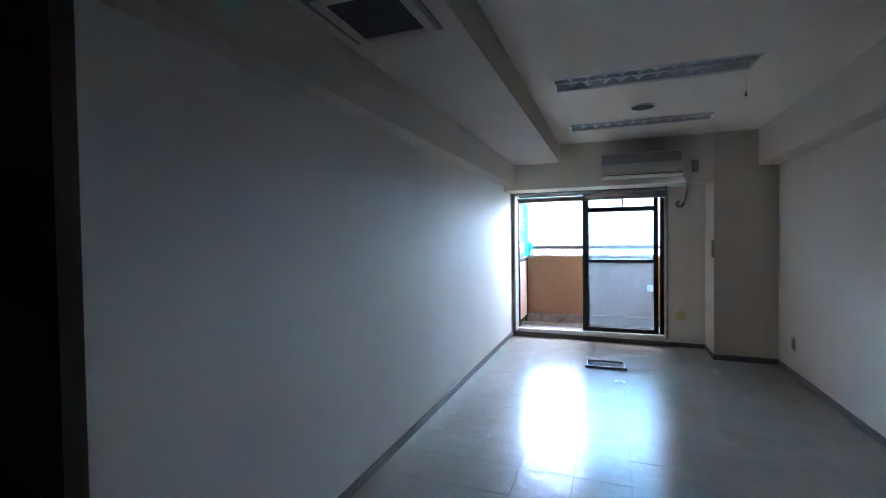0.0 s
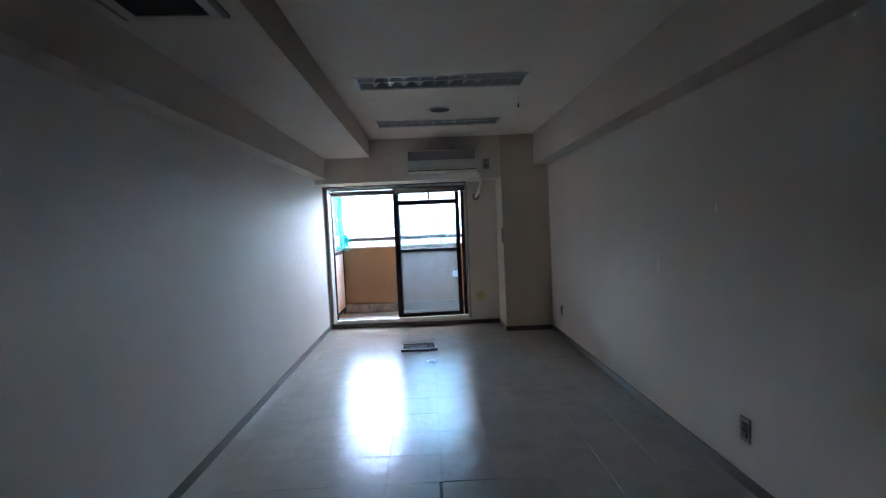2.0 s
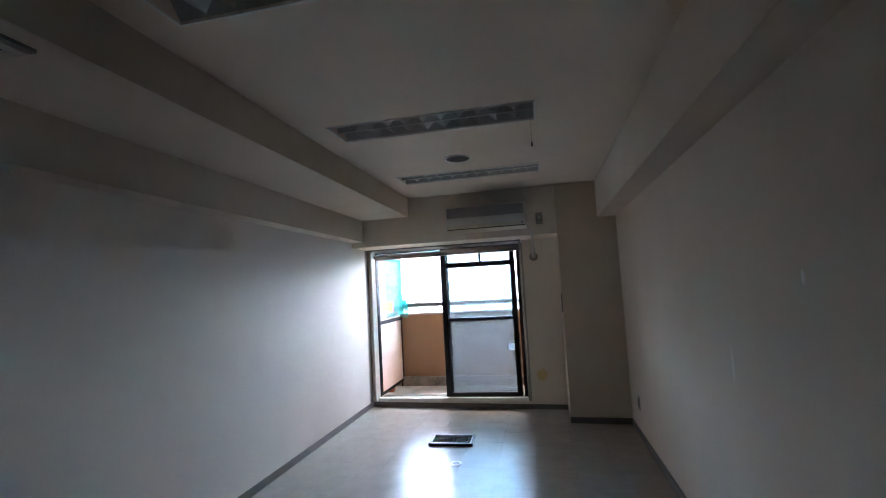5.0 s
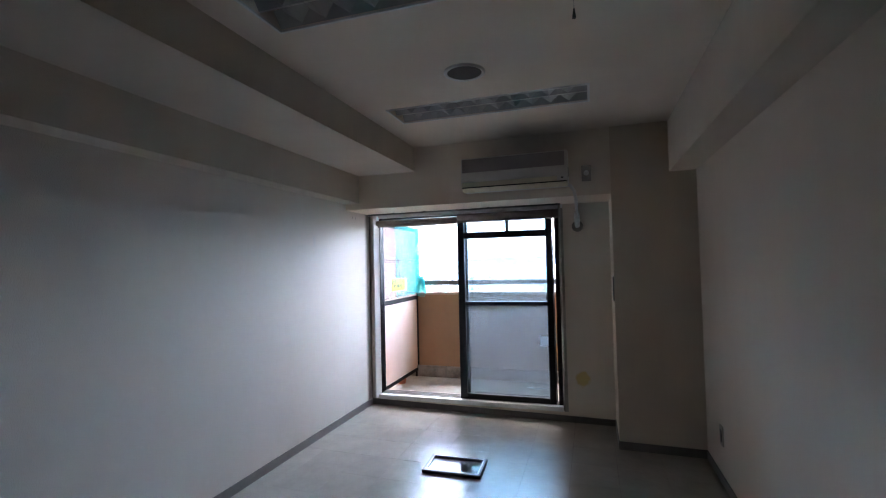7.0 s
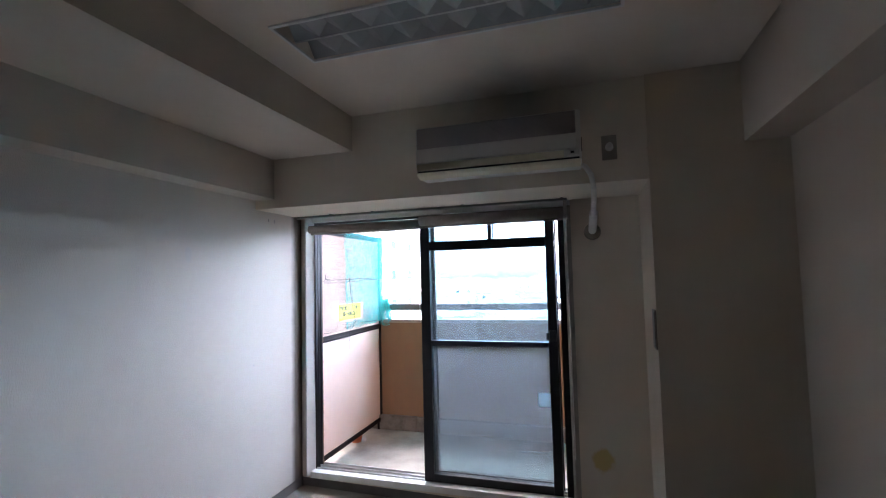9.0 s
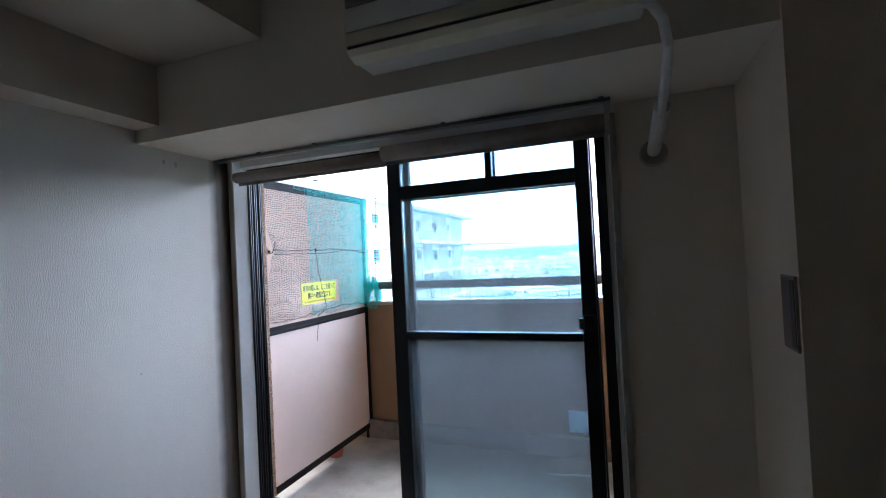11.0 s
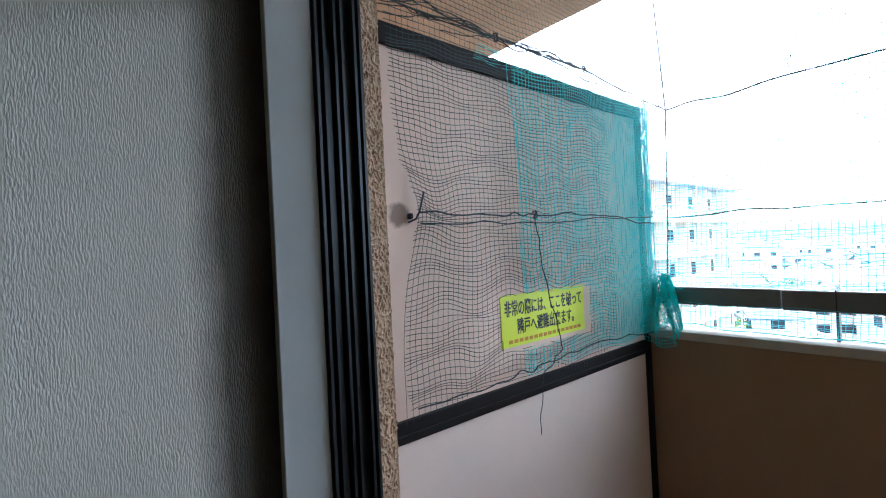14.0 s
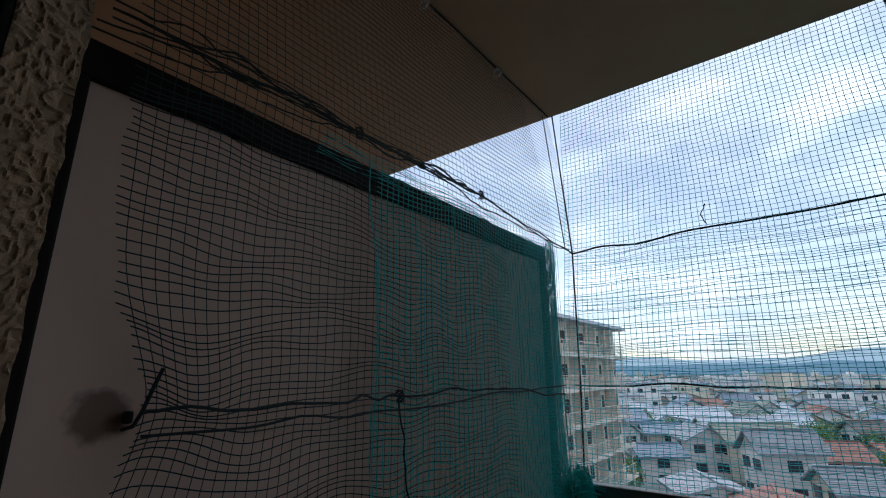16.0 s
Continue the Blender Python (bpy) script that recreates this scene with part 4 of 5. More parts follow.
for k in range(60):
    z = 1.02 + 0.86 * k / 60
    lines.append([(-0.02 + 0.01 * math.sin(k * 2.1 + q), 7.955 + q, z + 0.006 * math.sin(q * 60 + k)) for q in steps(0, 0.055, 6)])
for k in range(90):
    a = random.uniform(0, 6.28)
    lines.append([(0.01 + 0.05 * math.cos(a + s * 1.4) * (0.4 + s), 8.005 + 0.055 * math.sin(a * 2 + s * 1.7) * (0.4 + s), 1.23 - 0.21 * s + 0.012 * math.sin(9 * s + k)) for s in steps(0, 1, 10)])
for k in range(26):
    lines.append([(-0.03 + 0.10 * s, 7.99 + 0.05 * math.sin(k + s * 2), 1.02 + 0.009 * k + 0.01 * math.sin(s * 5 + k)) for s in steps(0, 1, 8)])
# the loose corner hangs down over the parapet like a fan
tip = Vector((-0.01, 7.972, 1.20))
foot = [Vector((-0.045 + 0.115 * q, 7.955 + 0.015 * math.sin(q * 9), 0.995 - 0.022 * math.sin(q * 2.6))) for q in steps(0, 1, 14)]
for p in foot:
    lines.append([tip.lerp(p, q) + Vector((0.008 * math.sin(q * 3), 0.006 * math.sin(q * 7 + p.x * 60), 0)) for q in steps(0, 1, 12)])
for q in steps(0.15, 1, 16):
    lines.append([tip.lerp(p, q) + Vector((0.008 * math.sin(q * 3), 0.006 * math.sin(q * 7 + p.x * 60), 0)) for p in foot])
tagged(tube_mesh("gathered_edge", lines, 0.0011, NET_TEAL, net, "bunched teal edge of the net"), kind="stuff")


def wavy(points, amp, seed, n=14):
    """A slack line through points."""
    out = []
    for i in range(len(points) - 1):
        a, b = Vector(points[i]), Vector(points[i + 1])
        for k in range(n):
            s = k / n
            q = Vector((seed + i, s * 4, 0.5))
            out.append(a.lerp(b, s) + Vector((0.0, noise.noise(q), noise.noise(q + Vector((5, 0, 0))))) * amp * math.sin(math.pi * s) + Vector((0, 0, 0)))
    out.append(Vector(points[-1]))
    return out


ropes = [
    ("hem_cord", wavy([(-0.012, 6.89, 1.45), (-0.012, 7.12, 1.447), (-0.012, 7.29, 1.45), (-0.012, 7.66, 1.452), (-0.012, 8.0, 1.428)], 0.012, 1), 0.0022),
    ("hem_cord", wavy([(-0.010, 6.89, 1.425), (-0.010, 7.29, 1.427), (-0.010, 8.0, 1.452)], 0.01, 2), 0.0018),
    ("front_cord", wavy([(-0.03, 8.118, 1.45), (0.6, 8.118, 1.445), (1.6, 8.118, 1.45), (2.8, 8.118, 1.45)], 0.012, 3), 0.0024),
    ("front_cord", wavy([(-0.03, 8.192, 1.89), (0.35, 8.20, 1.905), (1.2, 8.20, 1.915), (2.8, 8.20, 1.915)], 0.015, 4), 0.0032),
    ("top_cord", wavy([(-0.04, 6.83, 1.925), (-0.05, 7.21, 1.937), (-0.05, 7.64, 1.943), (-0.03, 8.192, 1.892)], 0.02, 5), 0.0024),
    ("top_cord", wavy([(-0.05, 6.80, 1.93), (-0.06, 7.09, 1.958), (-0.06, 7.22, 1.935), (-0.04, 7.45, 1.925), (-0.04, 7.75, 1.905), (-0.03, 8.192, 1.89)], 0.025, 6), 0.0018),
    ("top_cord", wavy([(-0.04, 7.0, 1.895), (-0.05, 7.22, 1.94), (-0.05, 7.64, 1.94), (-0.03, 8.192, 1.892)], 0.02, 7), 0.0014),
    ("corner_cord", [(-0.10, 8.276, 2.50), (-0.03, 8.192, 1.89), (-0.01, 8.118, 1.45), (0.0, 8.05, 1.05)], 0.0028),
    ("corner_cord", [(-0.13, 8.25, 2.50), (-0.05, 8.18, 1.91)], 0.002),
    ("tail_cord", wavy([(-0.010, 7.29, 1.45), (-0.008, 7.31, 1.30), (-0.008, 7.365, 1.15), (-0.008, 7.385, 1.06), (-0.012, 7.30, 1.01), (-0.015, 7.29, 0.97)], 0.008, 8), 0.0015),
    ("tail_cord", wavy([(-0.012, 7.29, 0.98), (-0.02, 7.285, 0.84)], 0.01, 9), 0.0012),
    ("hem_cord", wavy([(-0.012, 6.86, 1.022), (-0.012, 7.15, 1.02), (-0.012, 7.30, 1.035), (-0.012, 7.6, 1.05), (-0.01, 7.98, 1.025)], 0.015, 10), 0.0018),
    ("sill_cord", wavy([(0.0, 8.05, 1.05), (0.3, 8.03, 1.042), (0.9, 8.03, 1.048), (1.8, 8.03, 1.042), (2.8, 8.03, 1.045)], 0.01, 11), 0.0016),
    ("net_cord", [(0.90, 8.27, 2.50), (0.92, 8.19, 1.91), (0.945, 8.115, 1.45), (0.955, 8.05, 1.06)], 0.002),
    ("slab_cord", [(-0.12, 6.77, 2.497), (-0.118, 7.5, 2.496), (-0.115, 8.27, 2.498)], 0.0028),
]
strand = random.Random(21)
for k in range(5):      # loose strands gathered at the two knots over the board
    y0, z0 = 6.775 + 0.05 * strand.random(), 1.888 + 0.013 * k
    ropes.append(("top_strand", wavy([(-0.045, y0, z0), (-0.055, 6.98 + 0.06 * strand.random(), z0 * 0.45 + 1.94 * 0.55 + 0.02 * strand.random()), (-0.05, 7.225, 1.936),
                                      (-0.05, 7.44, 1.925 + 0.03 * strand.random()), (-0.05, 7.64, 1.943)], 0.018, 30 + k), 0.0014))
for x, z in ((0.391, 1.915), (1.05, 1.92)):
    ropes.append(("loose_end", wavy([(x, 8.198, z), (x - 0.012, 8.196, z + 0.03), (x + 0.004, 8.194, z + 0.062)], 0.01, 41), 0.0016))
for name, pts, r in ropes:
    tube_mesh(name, [pts], r, NET_TEAL if name == "sill_cord" else ROPE, net, sides=5)
for k, (y, z) in enumerate(((7.294, 1.45), (7.21, 1.937), (7.64, 1.943))):
    lines = [[Vector((-0.012 if k == 0 else -0.05, y, z)) + Vector((0.004 * math.sin(a * 3 + j), 0.008 * math.cos(a * 2 + j), 0.010 * math.sin(a + j))) for a in steps(0, 6.2, 14)] for j in range(3)]
    tube_mesh("knot", lines, 0.0014, ROPE, net, sides=4)
hook = thing("hook", "dark bent wire hook holding the net", "hook", (-0.03, 6.89, 1.45))
tube_mesh("wire", [[(-0.048, 6.885, 1.43), (-0.02, 6.885, 1.435), (-0.010, 6.888, 1.45), (-0.008, 6.895, 1.475), (-0.008, 6.902, 1.495)]], 0.0022, ROPE, hook, sides=6)
part("pad", boxes((XP, XP + 0.016, 6.882, 6.890, 1.436, 1.450), bevel=0.004), ROPE, hook)
for y in (7.0, 7.48, 7.87):
    eb = thing("eye_bolt", "small steel eye bolt under the balcony slab", "eye bolt", (-0.117, y, 2.50), group="eye bolts under the slab")
    tube_mesh("ring", [[(-0.117 + 0.015 * math.cos(a), y + 0.004, 2.482 + 0.015 * math.sin(a)) for a in steps(0, 6.2832, 16)]], 0.0042, BOLT, eb, sides=6)
    part("shank", cone(bmesh.new(), (-0.117, y + 0.004, 2.494), (-0.117, y + 0.004, 2.501), 0.009, seg=10), BOLT, eb)

# ---- the town ----
GROUND = -12.0
GROUND_MAT = material("town ground", (0.16, 0.17, 0.15), 0.9, vary=0.3, scale=0.05, bump_scale=2, fine=0.4)
APT_WALL = material("cream render", (0.74, 0.68, 0.57), 0.8, vary=0.1, scale=0.4)
APT_RAIL = material("cream balcony panel", (0.78, 0.73, 0.63), 0.75, vary=0.1, scale=0.6)
ROOF_GREY = material("grey roof tile", (0.45, 0.49, 0.53), 0.65, vary=0.2, scale=1.5, bump=0.3, bump_scale=6, bump_dist=0.05, per_object=0.5)
ROOF_MOSS = material("mossy grey roof tile", (0.32, 0.36, 0.30), 0.65, vary=0.25, scale=1.5, bump=0.3, bump_scale=6, bump_dist=0.05)
ROOF_RED = material("red roof tile", (0.42, 0.20, 0.15), 0.6, vary=0.2, scale=1.5, per_object=0.2)
ROOF_BLUE = material("blue-grey metal roof", (0.20, 0.28, 0.36), 0.45, vary=0.15, scale=1.0, per_object=0.3)
ROOF_DARK = material("dark brown roof tile", (0.20, 0.17, 0.15), 0.6, vary=0.2, scale=1.5, per_object=0.3)
HOUSE_WALL = material("house render", (0.80, 0.79, 0.76), 0.8, vary=0.12, scale=0.6, per_object=0.22)
HOUSE_CREAM = material("cream house render", (0.78, 0.70, 0.56), 0.8, vary=0.12, scale=0.6, per_object=0.22)
WINDOW_DARK = material("dark window pane", (0.05, 0.06, 0.075), 0.12, vary=0.1)
LEAF = material("garden leaves", (0.13, 0.25, 0.04), 0.6, vary=0.3, scale=3)
BARK = material("bark", (0.09, 0.06, 0.04), 0.9)
structure("ground", boxes((-4500, 4500, 8.6, 4900, GROUND - 0.5, GROUND), (-14, 14, 6.0, 8.6, GROUND - 0.5, GROUND)), GROUND_MAT, "ground of the town reaching to the horizon", "ground")

apt = thing("apartment_building", "cream six-storey apartment block with long balconies", "apartment building", (-20, 34, GROUND))
AX, AY0, AY1, ST, ATOP = -14.6, 20.0, 54.5, 2.62, 5.5
part("wall", boxes((-26, AX, AY0, AY1, GROUND, ATOP)), APT_WALL, apt)
part("roof", boxes((-26.4, AX + 1.15, AY0 - 0.3, AY1 + 0.5, ATOP, ATOP + 0.28), (-25.6, AX + 0.2, AY0 + 0.2, AY1 - 0.2, ATOP + 0.28, ATOP + 0.5)), ROOF_GREY, apt, "flat grey roof with wide eaves")
nb = 9
for f in range(6):
    zf = ATOP - ST * (f + 1)
    bal = part("balcony", boxes((AX, AX + 1.0, AY0, AY1 + 0.25, zf - 0.18, zf), (AX + 0.92, AX + 1.0, AY0, AY1 + 0.25, zf, zf + 0.14)), APT_RAIL, apt, "cream balcony slab and low wall")
    bm = bmesh.new()
    box(bm, AX + 0.94, AX + 0.98, AY0, AY1 + 0.25, zf + 1.02, zf + 1.08)
    for k in range(130):
        y = AY0 + (AY1 - AY0) * k / 130
        box(bm, AX + 0.95, AX + 0.97, y, y + 0.03, zf + 0.14, zf + 1.02)
    part("railing", bm, APT_RAIL, bal, "pale balcony railing")
    for k in range(nb):
        y = AY0 + (AY1 - AY0) * k / nb
        part("divider", boxes((AX, AX + 0.95, y - 0.06, y + 0.06, zf, zf + ST - 0.18)), APT_WALL, bal)
        for a, w, h, z0 in ((0.5, 1.5, 1.8, 0.1), (2.4, 0.9, 1.0, 0.9)):
            part("window", boxes((AX - 0.02, AX + 0.03, y + a, y + a + w, zf + z0, zf + z0 + h)), WINDOW_DARK, apt)
for k in range(8):
    y = AY0 + (AY1 - AY0) * (k + 0.7) / 8
    part("downpipe", cone(bmesh.new(), (AX + 1.02, y, GROUND), (AX + 1.02, y, ATOP), 0.05, seg=8), APT_RAIL, apt)


def house(x, y, w, d, h, rise, turn=0.0, wall=HOUSE_WALL, roof=ROOF_GREY, flat=False, storeys=2, windows=True):
    """A town house: walls, gable roof with eaves or a flat roof, and its windows."""
    kind_label = ("flat-roofed pale town block" if flat else ("small house with a red tiled roof" if roof is ROOF_RED else "small house with a grey tiled gable roof"))
    o = thing("house", kind_label, "house", group="houses of the town")
    part("wall", boxes((-w / 2, w / 2, -d / 2, d / 2, 0, h)), wall, o)
    if flat:
        part("roof", boxes((-w / 2 - 0.1, w / 2 + 0.1, -d / 2 - 0.1, d / 2 + 0.1, h, h + 0.35)), ROOF_BLUE, o)
    else:
        e, t, n = 0.55, 0.18, max(5, int(w / 0.7))
        right = []
        for k in range(n):
            for s in (k / n, (k + 0.999) / n):
                right.append(((w / 2 + e) * (1 - s), h - 0.1 + (rise + 0.1) * s + t + (0.03 if s == k / n else 0.0)))
        top = right + [(0.15, h + rise + t), (0.15, h + rise + t + 0.14), (-0.15, h + rise + t + 0.14), (-0.15, h + rise + t)] + [(-x2, z2) for x2, z2 in right[::-1]]
        outline = [(w / 2 + e, h - 0.1)] + top + [(-w / 2 - e, h - 0.1), (0, h + rise)]
        bm = bmesh.new()
        ends = [[bm.verts.new((x2, y2, z2)) for x2, z2 in outline] for y2 in (-d / 2 - e, d / 2 + e)]
        for i in range(len(outline)):
            j = (i + 1) % len(outline)
            bm.faces.new((ends[0][i], ends[0][j], ends[1][j], ends[1][i]))
        for end in ends:
            bm.faces.new(end)
        bmesh.ops.recalc_face_normals(bm, faces=bm.faces)
        part("roof", bm, roof, o)
        for yy in (-d / 2, d / 2):
            bm = bmesh.new()
            bm.faces.new([bm.verts.new(p) for p in ((-w / 2, yy, h), (w / 2, yy, h), (0, yy, h + rise))])
            part("gable", bm, wall, o)
    if windows:
        for s in range(storeys):
            zz = h * (s + 0.35) / storeys
            nn = max(2, int(w / 3))
            for k in range(nn):
                xx = -w / 2 + w * (k + 0.5) / nn
                part("window", boxes((xx - 0.7, xx + 0.7, -d / 2 - 0.05, -d / 2 + 0.05, zz, zz + 1.1)), WINDOW_DARK, o)
            part("window", boxes((w / 2 - 0.05, w / 2 + 0.05, -0.7, 0.7, zz, zz + 1.1)), WINDOW_DARK, o)
            part("window", boxes((-w / 2 - 0.05, -w / 2 + 0.05, -0.7, 0.7, zz, zz + 1.1)), WINDOW_DARK, o)
    o.matrix_world = pose(x, y, GROUND, 0, 0, turn)
    return o


NEAR = []


def near_house(x, y, *size, **look_of):
    NEAR.append((x, y))
    return house(x, y, *size, **look_of)


near_house(-13.4, 83.5, 5.2, 7, 4.6, 1.6, 30)
near_house(-7.1, 85.7, 8, 10, 4.5, 2.0, -56, wall=HOUSE_CREAM, roof=ROOF_MOSS)
near_house(-16.5, 72.2, 5, 5, 3.7, 1.0, -56, roof=ROOF_BLUE)
near_house(-20.5, 113.0, 9, 14, 4.2, 2.4, -57)
near_house(-24.5, 83.0, 5, 6, 5.0, 2.0, 30)
near_house(1.5, 126.0, 7, 6, 6.5, 1.5, -56)
near_house(8.0, 91.0, 6, 6, 3.2, 1.2, -56, roof=ROOF_RED)
near_house(14.5, 84.0, 7, 6, 4.4, 1.5, 20, wall=HOUSE_CREAM)
near_house(3.5, 74.0, 6, 6, 2.8, 0.4, 20, flat=True, storeys=1)
near_house(-3.0, 55.0, 6, 7, 2.9, 0.9, 10, roof=ROOF_RED)
near_house(4.5, 51.0, 7, 6, 2.8, 0.9, 95, roof=ROOF_BLUE)
near_house(-9.0, 60.0, 6, 6, 2.8, 0.9, 30)
near_house(12.0, 57.0, 6, 7, 3.0, 1.0, 15, roof=ROOF_DARK)
near_house(-11.5, 98.0, 6, 9, 4.6, 1.6, -54, wall=HOUSE_CREAM)
near_house(-29.0, 98.0, 7, 8, 5.2, 1.6, -50, roof=ROOF_BLUE)
far_meshes = {}


def far_house(x, y, w, d, h, rise, turn, wall, roof, flat):
    """A roof and walls too far off to pick apart, added to the joined far town."""
    m = pose(x, y, GROUND, 0, 0, turn)
    wb, rb = far_meshes.setdefault(wall, bmesh.new()), far_meshes.setdefault(roof, bmesh.new())
    made = bmesh.new()
    box(made, -w / 2, w / 2, -d / 2, d / 2, 0, h)
    if flat:
        box(made, -w / 5, w / 5, -d / 5, d / 5, h, h + 1.6)
    for bm, source in ((wb, made),):
        vs = {v: bm.verts.new(m @ v.co) for v in source.verts}
        for f in source.faces:
            bm.faces.new([vs[v] for v in f.verts])
    made.free()
    if not flat:
        a, b, e = w / 2 + 0.5, d / 2 + 0.5, 0.1
        p = [rb.verts.new(m @ Vector(q)) for q in ((-a, -b, h), (a, -b, h), (0, -b, h + rise), (-a, b, h), (a, b, h), (0, b, h + rise))]
        for f in ((0, 1, 2), (3, 5, 4), (0, 2, 5, 3), (1, 4, 5, 2), (0, 3, 4, 1)):
            rb.faces.new([p[i] for i in f])


rng = random.Random(11)
for ring, (y0, y1, count) in enumerate(((62, 98, 26), (100, 124, 34), (126, 165, 60), (170, 235, 80), (240, 360, 100), (370, 600, 100), (620, 1000, 80))):
    for k in range(count):
        y = y0 + (y1 - y0) * ((k * 7) % count + rng.random()) / count
        x = y * (-0.46 + 0.86 * (k + 0.2 + 0.6 * rng.random()) / count)
        tall = ring and rng.random() < (0.02 + 0.06 * ring)
        h = rng.uniform(7.0, 9.0 + 1.0 * ring) if tall else rng.uniform(3.6, 6.0)
        if min(math.hypot(x - p, y - q) for p, q in NEAR) < (8.0 if ring else 6.5):
            continue
        if ring == 0:
            NEAR.append((x, y))
        w, d, rise = rng.uniform(4.0, 6.8) * (1.0 + 0.15 * ring if tall else 0.92 + 0.08 * ring), rng.uniform(4.5, 8), rng.uniform(1.2, 2.0)
        turn, wall = rng.choice((-56, 30)) + rng.uniform(-14, 14), rng.choice((HOUSE_WALL, HOUSE_WALL, HOUSE_CREAM))
        roof = rng.choice((ROOF_GREY, ROOF_GREY, ROOF_MOSS, ROOF_BLUE, ROOF_DARK, ROOF_GREY, ROOF_RED))
        if ring > 4:
            far_house(x, y, w, d, h, rise, turn, wall, roof, tall)
        else:
            house(x, y, w, d, h, rise, turn, wall=wall, roof=roof, flat=tall, storeys=3 if tall else 2, windows=ring < 4)
far_town = thing("far_town", "distant pale houses and blocks of the town", "far houses", (0, 600, GROUND), kind="stuff")
for mat, bm in far_meshes.items():
    part("houses", bm, mat, far_town)


def shrub(x, y, size, seed):
    """A garden tree: trunk, limbs and a loose crown of leaf clumps."""
    r = random.Random(seed)
    o = thing("garden_tree", "small leafy green garden tree", "tree", (x, y, GROUND), group="garden trees")
    bm = bmesh.new()
    cone(bm, (x, y, GROUND), (x, y, GROUND + size * 0.6), 0.12, 0.06, 8)
    for k in range(5):
        a = k * 1.26
        cone(bm, (x, y, GROUND + size * 0.45), (x + 0.3 * size * math.cos(a), y + 0.3 * size * math.sin(a), GROUND + size * 0.8), 0.05, 0.02, 6)
    part("trunk", bm, BARK, o)
    verts, faces = [], []
    for k in range(900):
        d = Vector((r.gauss(0, 1), r.gauss(0, 1), r.gauss(0, 1))).normalized() * size * 0.45 * r.uniform(0.4, 1.05)
        d.x *= 0.85 + 0.4 * noise.noise(d * 0.9 + Vector((seed, 0, 0)))
        c = Vector((x, y, GROUND + size * 0.72)) + Vector((d.x, d.y, d.z * 0.75))
        u = Vector((r.gauss(0, 1), r.gauss(0, 1), r.gauss(0, 1))).normalized()
        v = u.orthogonal().normalized() * 0.09
        u = u * 0.15
        i = len(verts)
        verts += [c - u, c + v, c + u, c - v]
        faces.append((i, i + 1, i + 2, i + 3))
    me = bpy.data.meshes.new("crown")
    me.from_pydata([tuple(q) for q in verts], [], faces)
    me.materials.append(LEAF)
    cr = new("crown", me)
    cr.parent = o
    cr.matrix_parent_inverse = o.matrix_world.inverted()
    return o


for k, (x, y, s) in enumerate(((-8.0, 36.5, 4.6), (-6.2, 34.0, 4.0), (8.6, 37, 4.4), (6.2, 33.5, 4.0), (-16.0, 58, 5.0), (12, 67, 5.5), (22, 87, 6.0), (0, 90, 6), (14, 95, 6), (-20, 98, 6), (-8, 112, 6), (8, 118, 6), (18, 62, 5.5), (15.5, 71, 5), (-19.5, 74.5, 3.8), (-18, 70.5, 3.2), (0, 102, 6), (3, 105, 6), (6, 100, 5), (-3, 97, 5), (-17, 92, 5), (6, 82, 4.5), (-26, 106, 6), (10, 112, 6), (-10, 120, 6), (18, 105, 6))):
    shrub(x, y, s, k + 1)

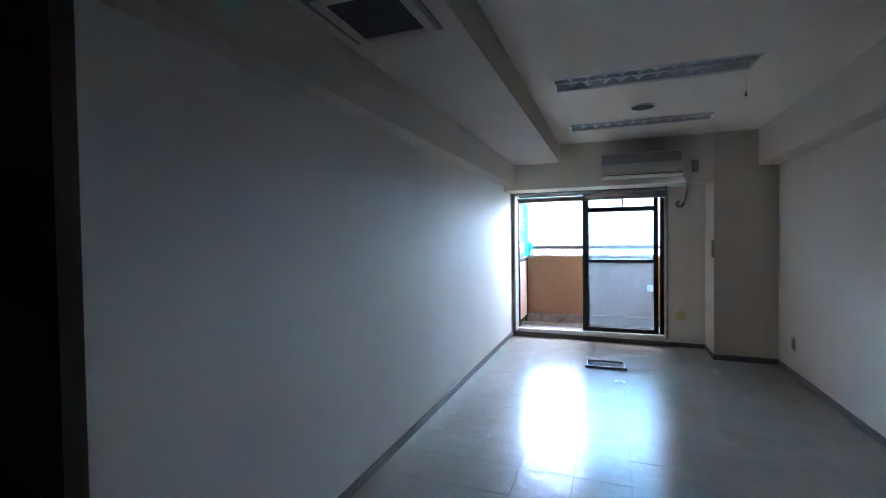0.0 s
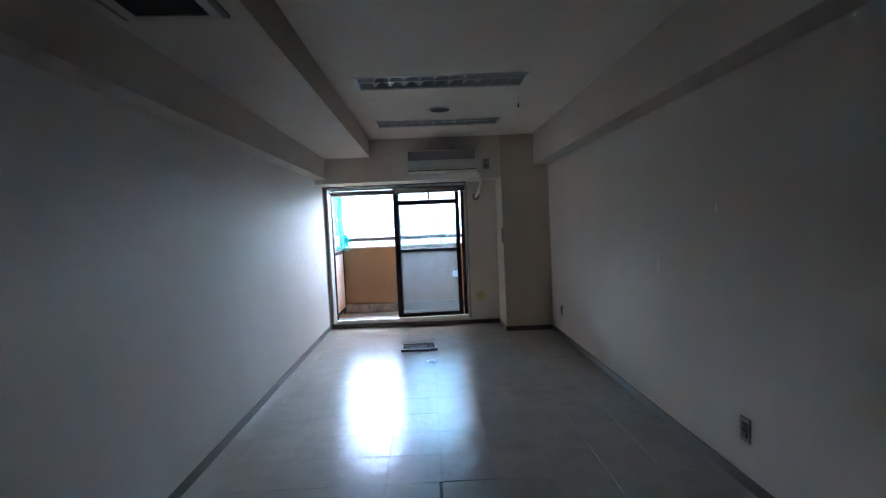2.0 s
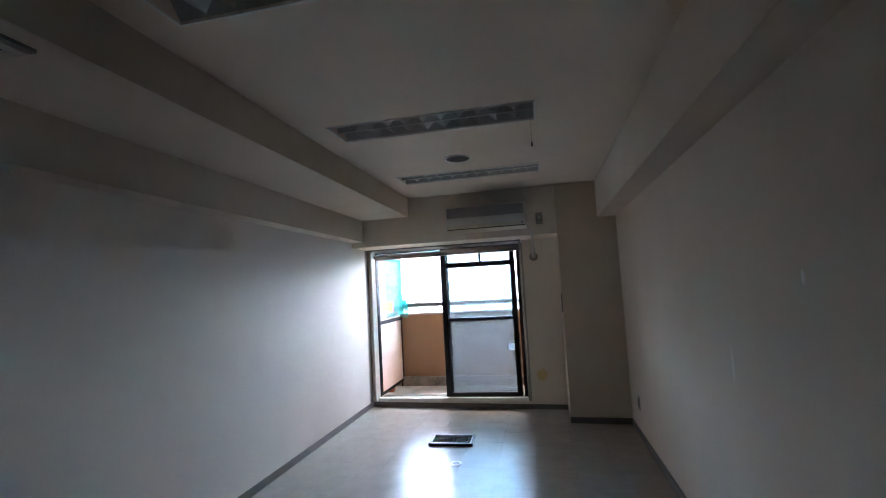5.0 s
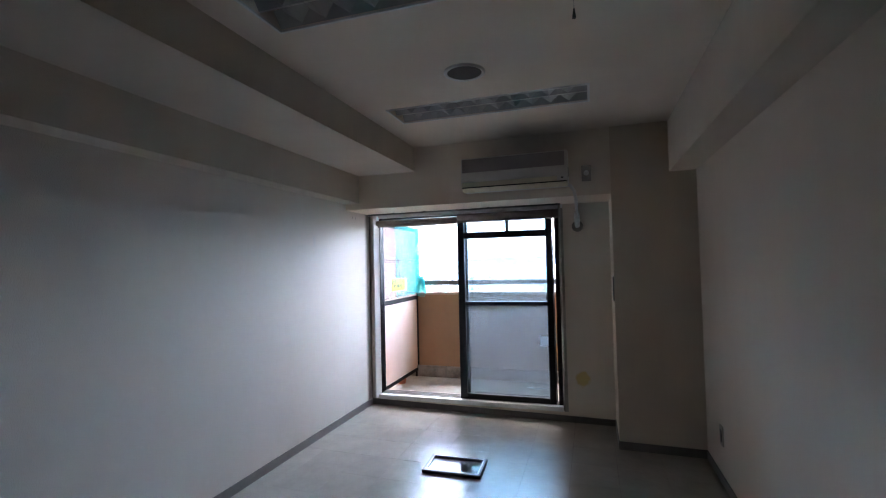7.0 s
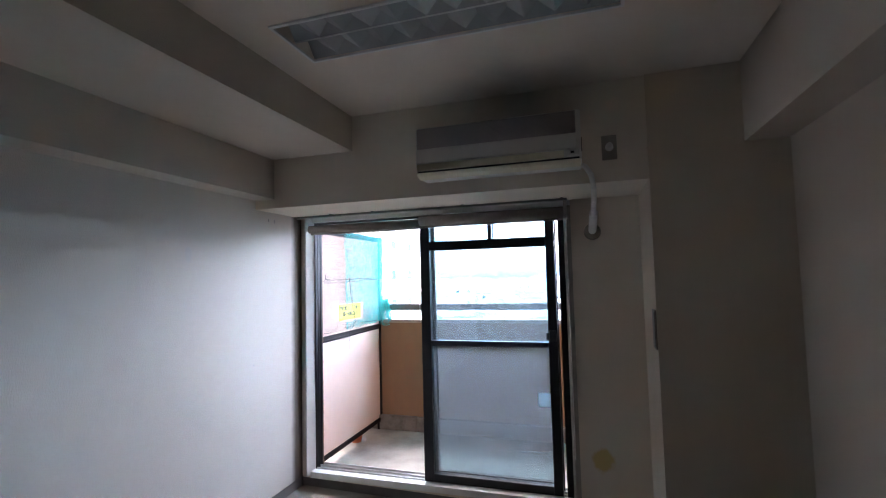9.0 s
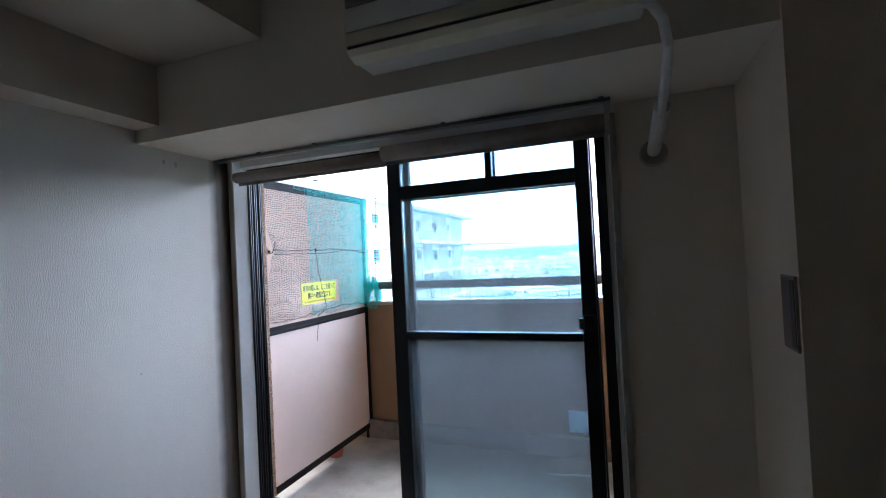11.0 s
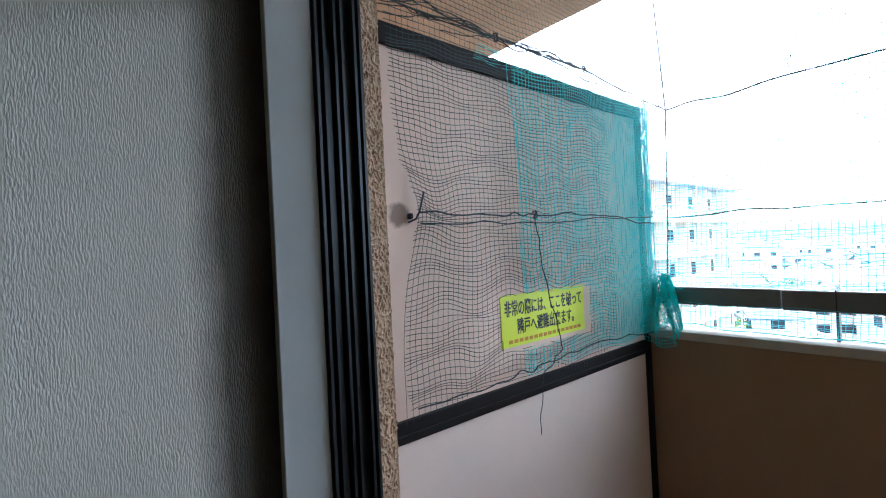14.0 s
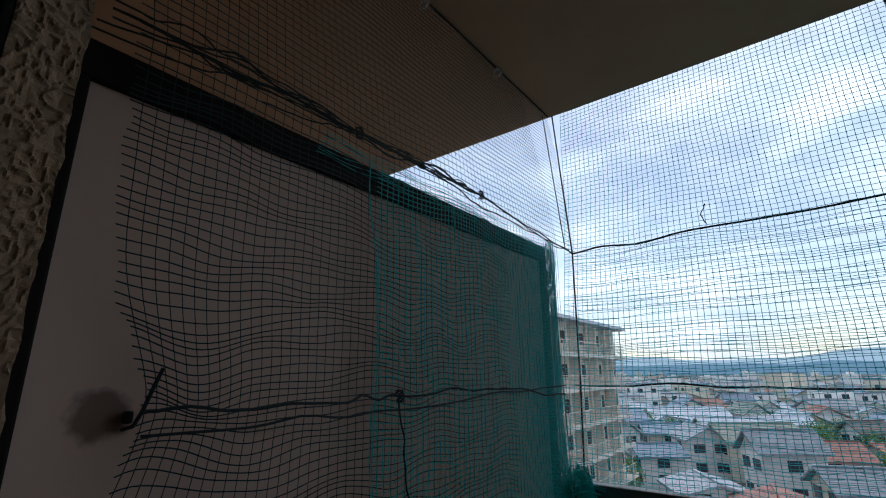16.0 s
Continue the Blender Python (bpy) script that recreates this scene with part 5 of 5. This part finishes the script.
# far hills, blue haze painted in as glowing colour, paler farther off
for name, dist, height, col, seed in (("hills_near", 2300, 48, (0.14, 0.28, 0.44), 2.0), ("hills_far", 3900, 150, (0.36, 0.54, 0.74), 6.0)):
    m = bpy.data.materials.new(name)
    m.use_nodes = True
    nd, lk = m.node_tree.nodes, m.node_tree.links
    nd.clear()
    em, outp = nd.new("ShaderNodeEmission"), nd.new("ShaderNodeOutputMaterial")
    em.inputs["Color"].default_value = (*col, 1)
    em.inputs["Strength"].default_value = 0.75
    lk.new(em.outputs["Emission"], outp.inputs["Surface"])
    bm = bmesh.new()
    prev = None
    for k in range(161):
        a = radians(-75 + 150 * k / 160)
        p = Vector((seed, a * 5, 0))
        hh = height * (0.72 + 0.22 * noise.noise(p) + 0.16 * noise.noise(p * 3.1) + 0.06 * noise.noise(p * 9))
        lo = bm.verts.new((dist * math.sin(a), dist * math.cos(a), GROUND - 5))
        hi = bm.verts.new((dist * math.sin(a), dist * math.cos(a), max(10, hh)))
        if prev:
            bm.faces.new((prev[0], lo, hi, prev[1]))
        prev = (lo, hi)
    structure(name, bm, m, "distant hills with blue haze painted in as glow", "backdrop")

# ---- floor tiles, laid last ----
TS, GAP = 0.3015, 0.0006
X0, Y0 = 1.364 - 5 * TS, 2.690 - 7 * TS
tile_meshes = {}


def tile_mesh(w, d, edge):
    key = (round(w, 3), round(d, 3), edge)
    if key not in tile_meshes:
        bm = bmesh.new()
        box(bm, 0, w, 0, d, -0.006, 0.0)
        top = [e for e in bm.edges if e.verts[0].co.z > -0.001 and e.verts[1].co.z > -0.001]
        bmesh.ops.bevel(bm, geom=top, offset=0.0003, segments=1, affect="EDGES")
        me = bpy.data.meshes.new("tile")
        bm.to_mesh(me)
        bm.free()
        me.materials.append(TILE)
        tile_meshes[key] = me
    return tile_meshes[key]


def lay(x0, x1, y0, y1, tilt=True):
    ob = new("tile", tile_mesh(x1 - x0 - GAP, y1 - y0 - GAP, 0))
    h = rng.uniform(-0.00012, 0.00012) - FALL * x0
    ob.matrix_world = pose(x0 + GAP / 2, y0 + GAP / 2, h, rng.uniform(-0.06, 0.06), rng.uniform(-0.06, 0.06) + math.degrees(FALL), 0)
    ob.parent = subfloor
    ob.matrix_parent_inverse = Matrix.Identity(4)


i = 0
y = Y0
while y < WALL_Y:
    x = X0
    while x < W:
        xa, xb, ya, yb = max(x, 0.0), min(x + TS, W), max(y, 0.5), min(y + TS, WALL_Y)
        if xb - xa > 0.02 and yb - ya > 0.02:
            broken = abs(x + TS - 1.364) < 0.02 and abs(y + TS - 2.690) < 0.02
            worn_row = abs(y - 2.690) < 0.02 and 1.3 < x < 1.9
            if broken:
                lay(xa, xb - 0.016, ya, yb)
            elif worn_row:
                lay(xa, xb, ya + 0.006, yb)
            else:
                lay(xa, xb, ya, yb)
        x += TS
    y += TS
part("tile_bed", sloped(boxes((HALL_X, 0.0, BACK, HALL_Y, -0.005, -0.0005), (0.0, W, BACK, 0.5, -0.005, -0.0005))), TILE, subfloor)
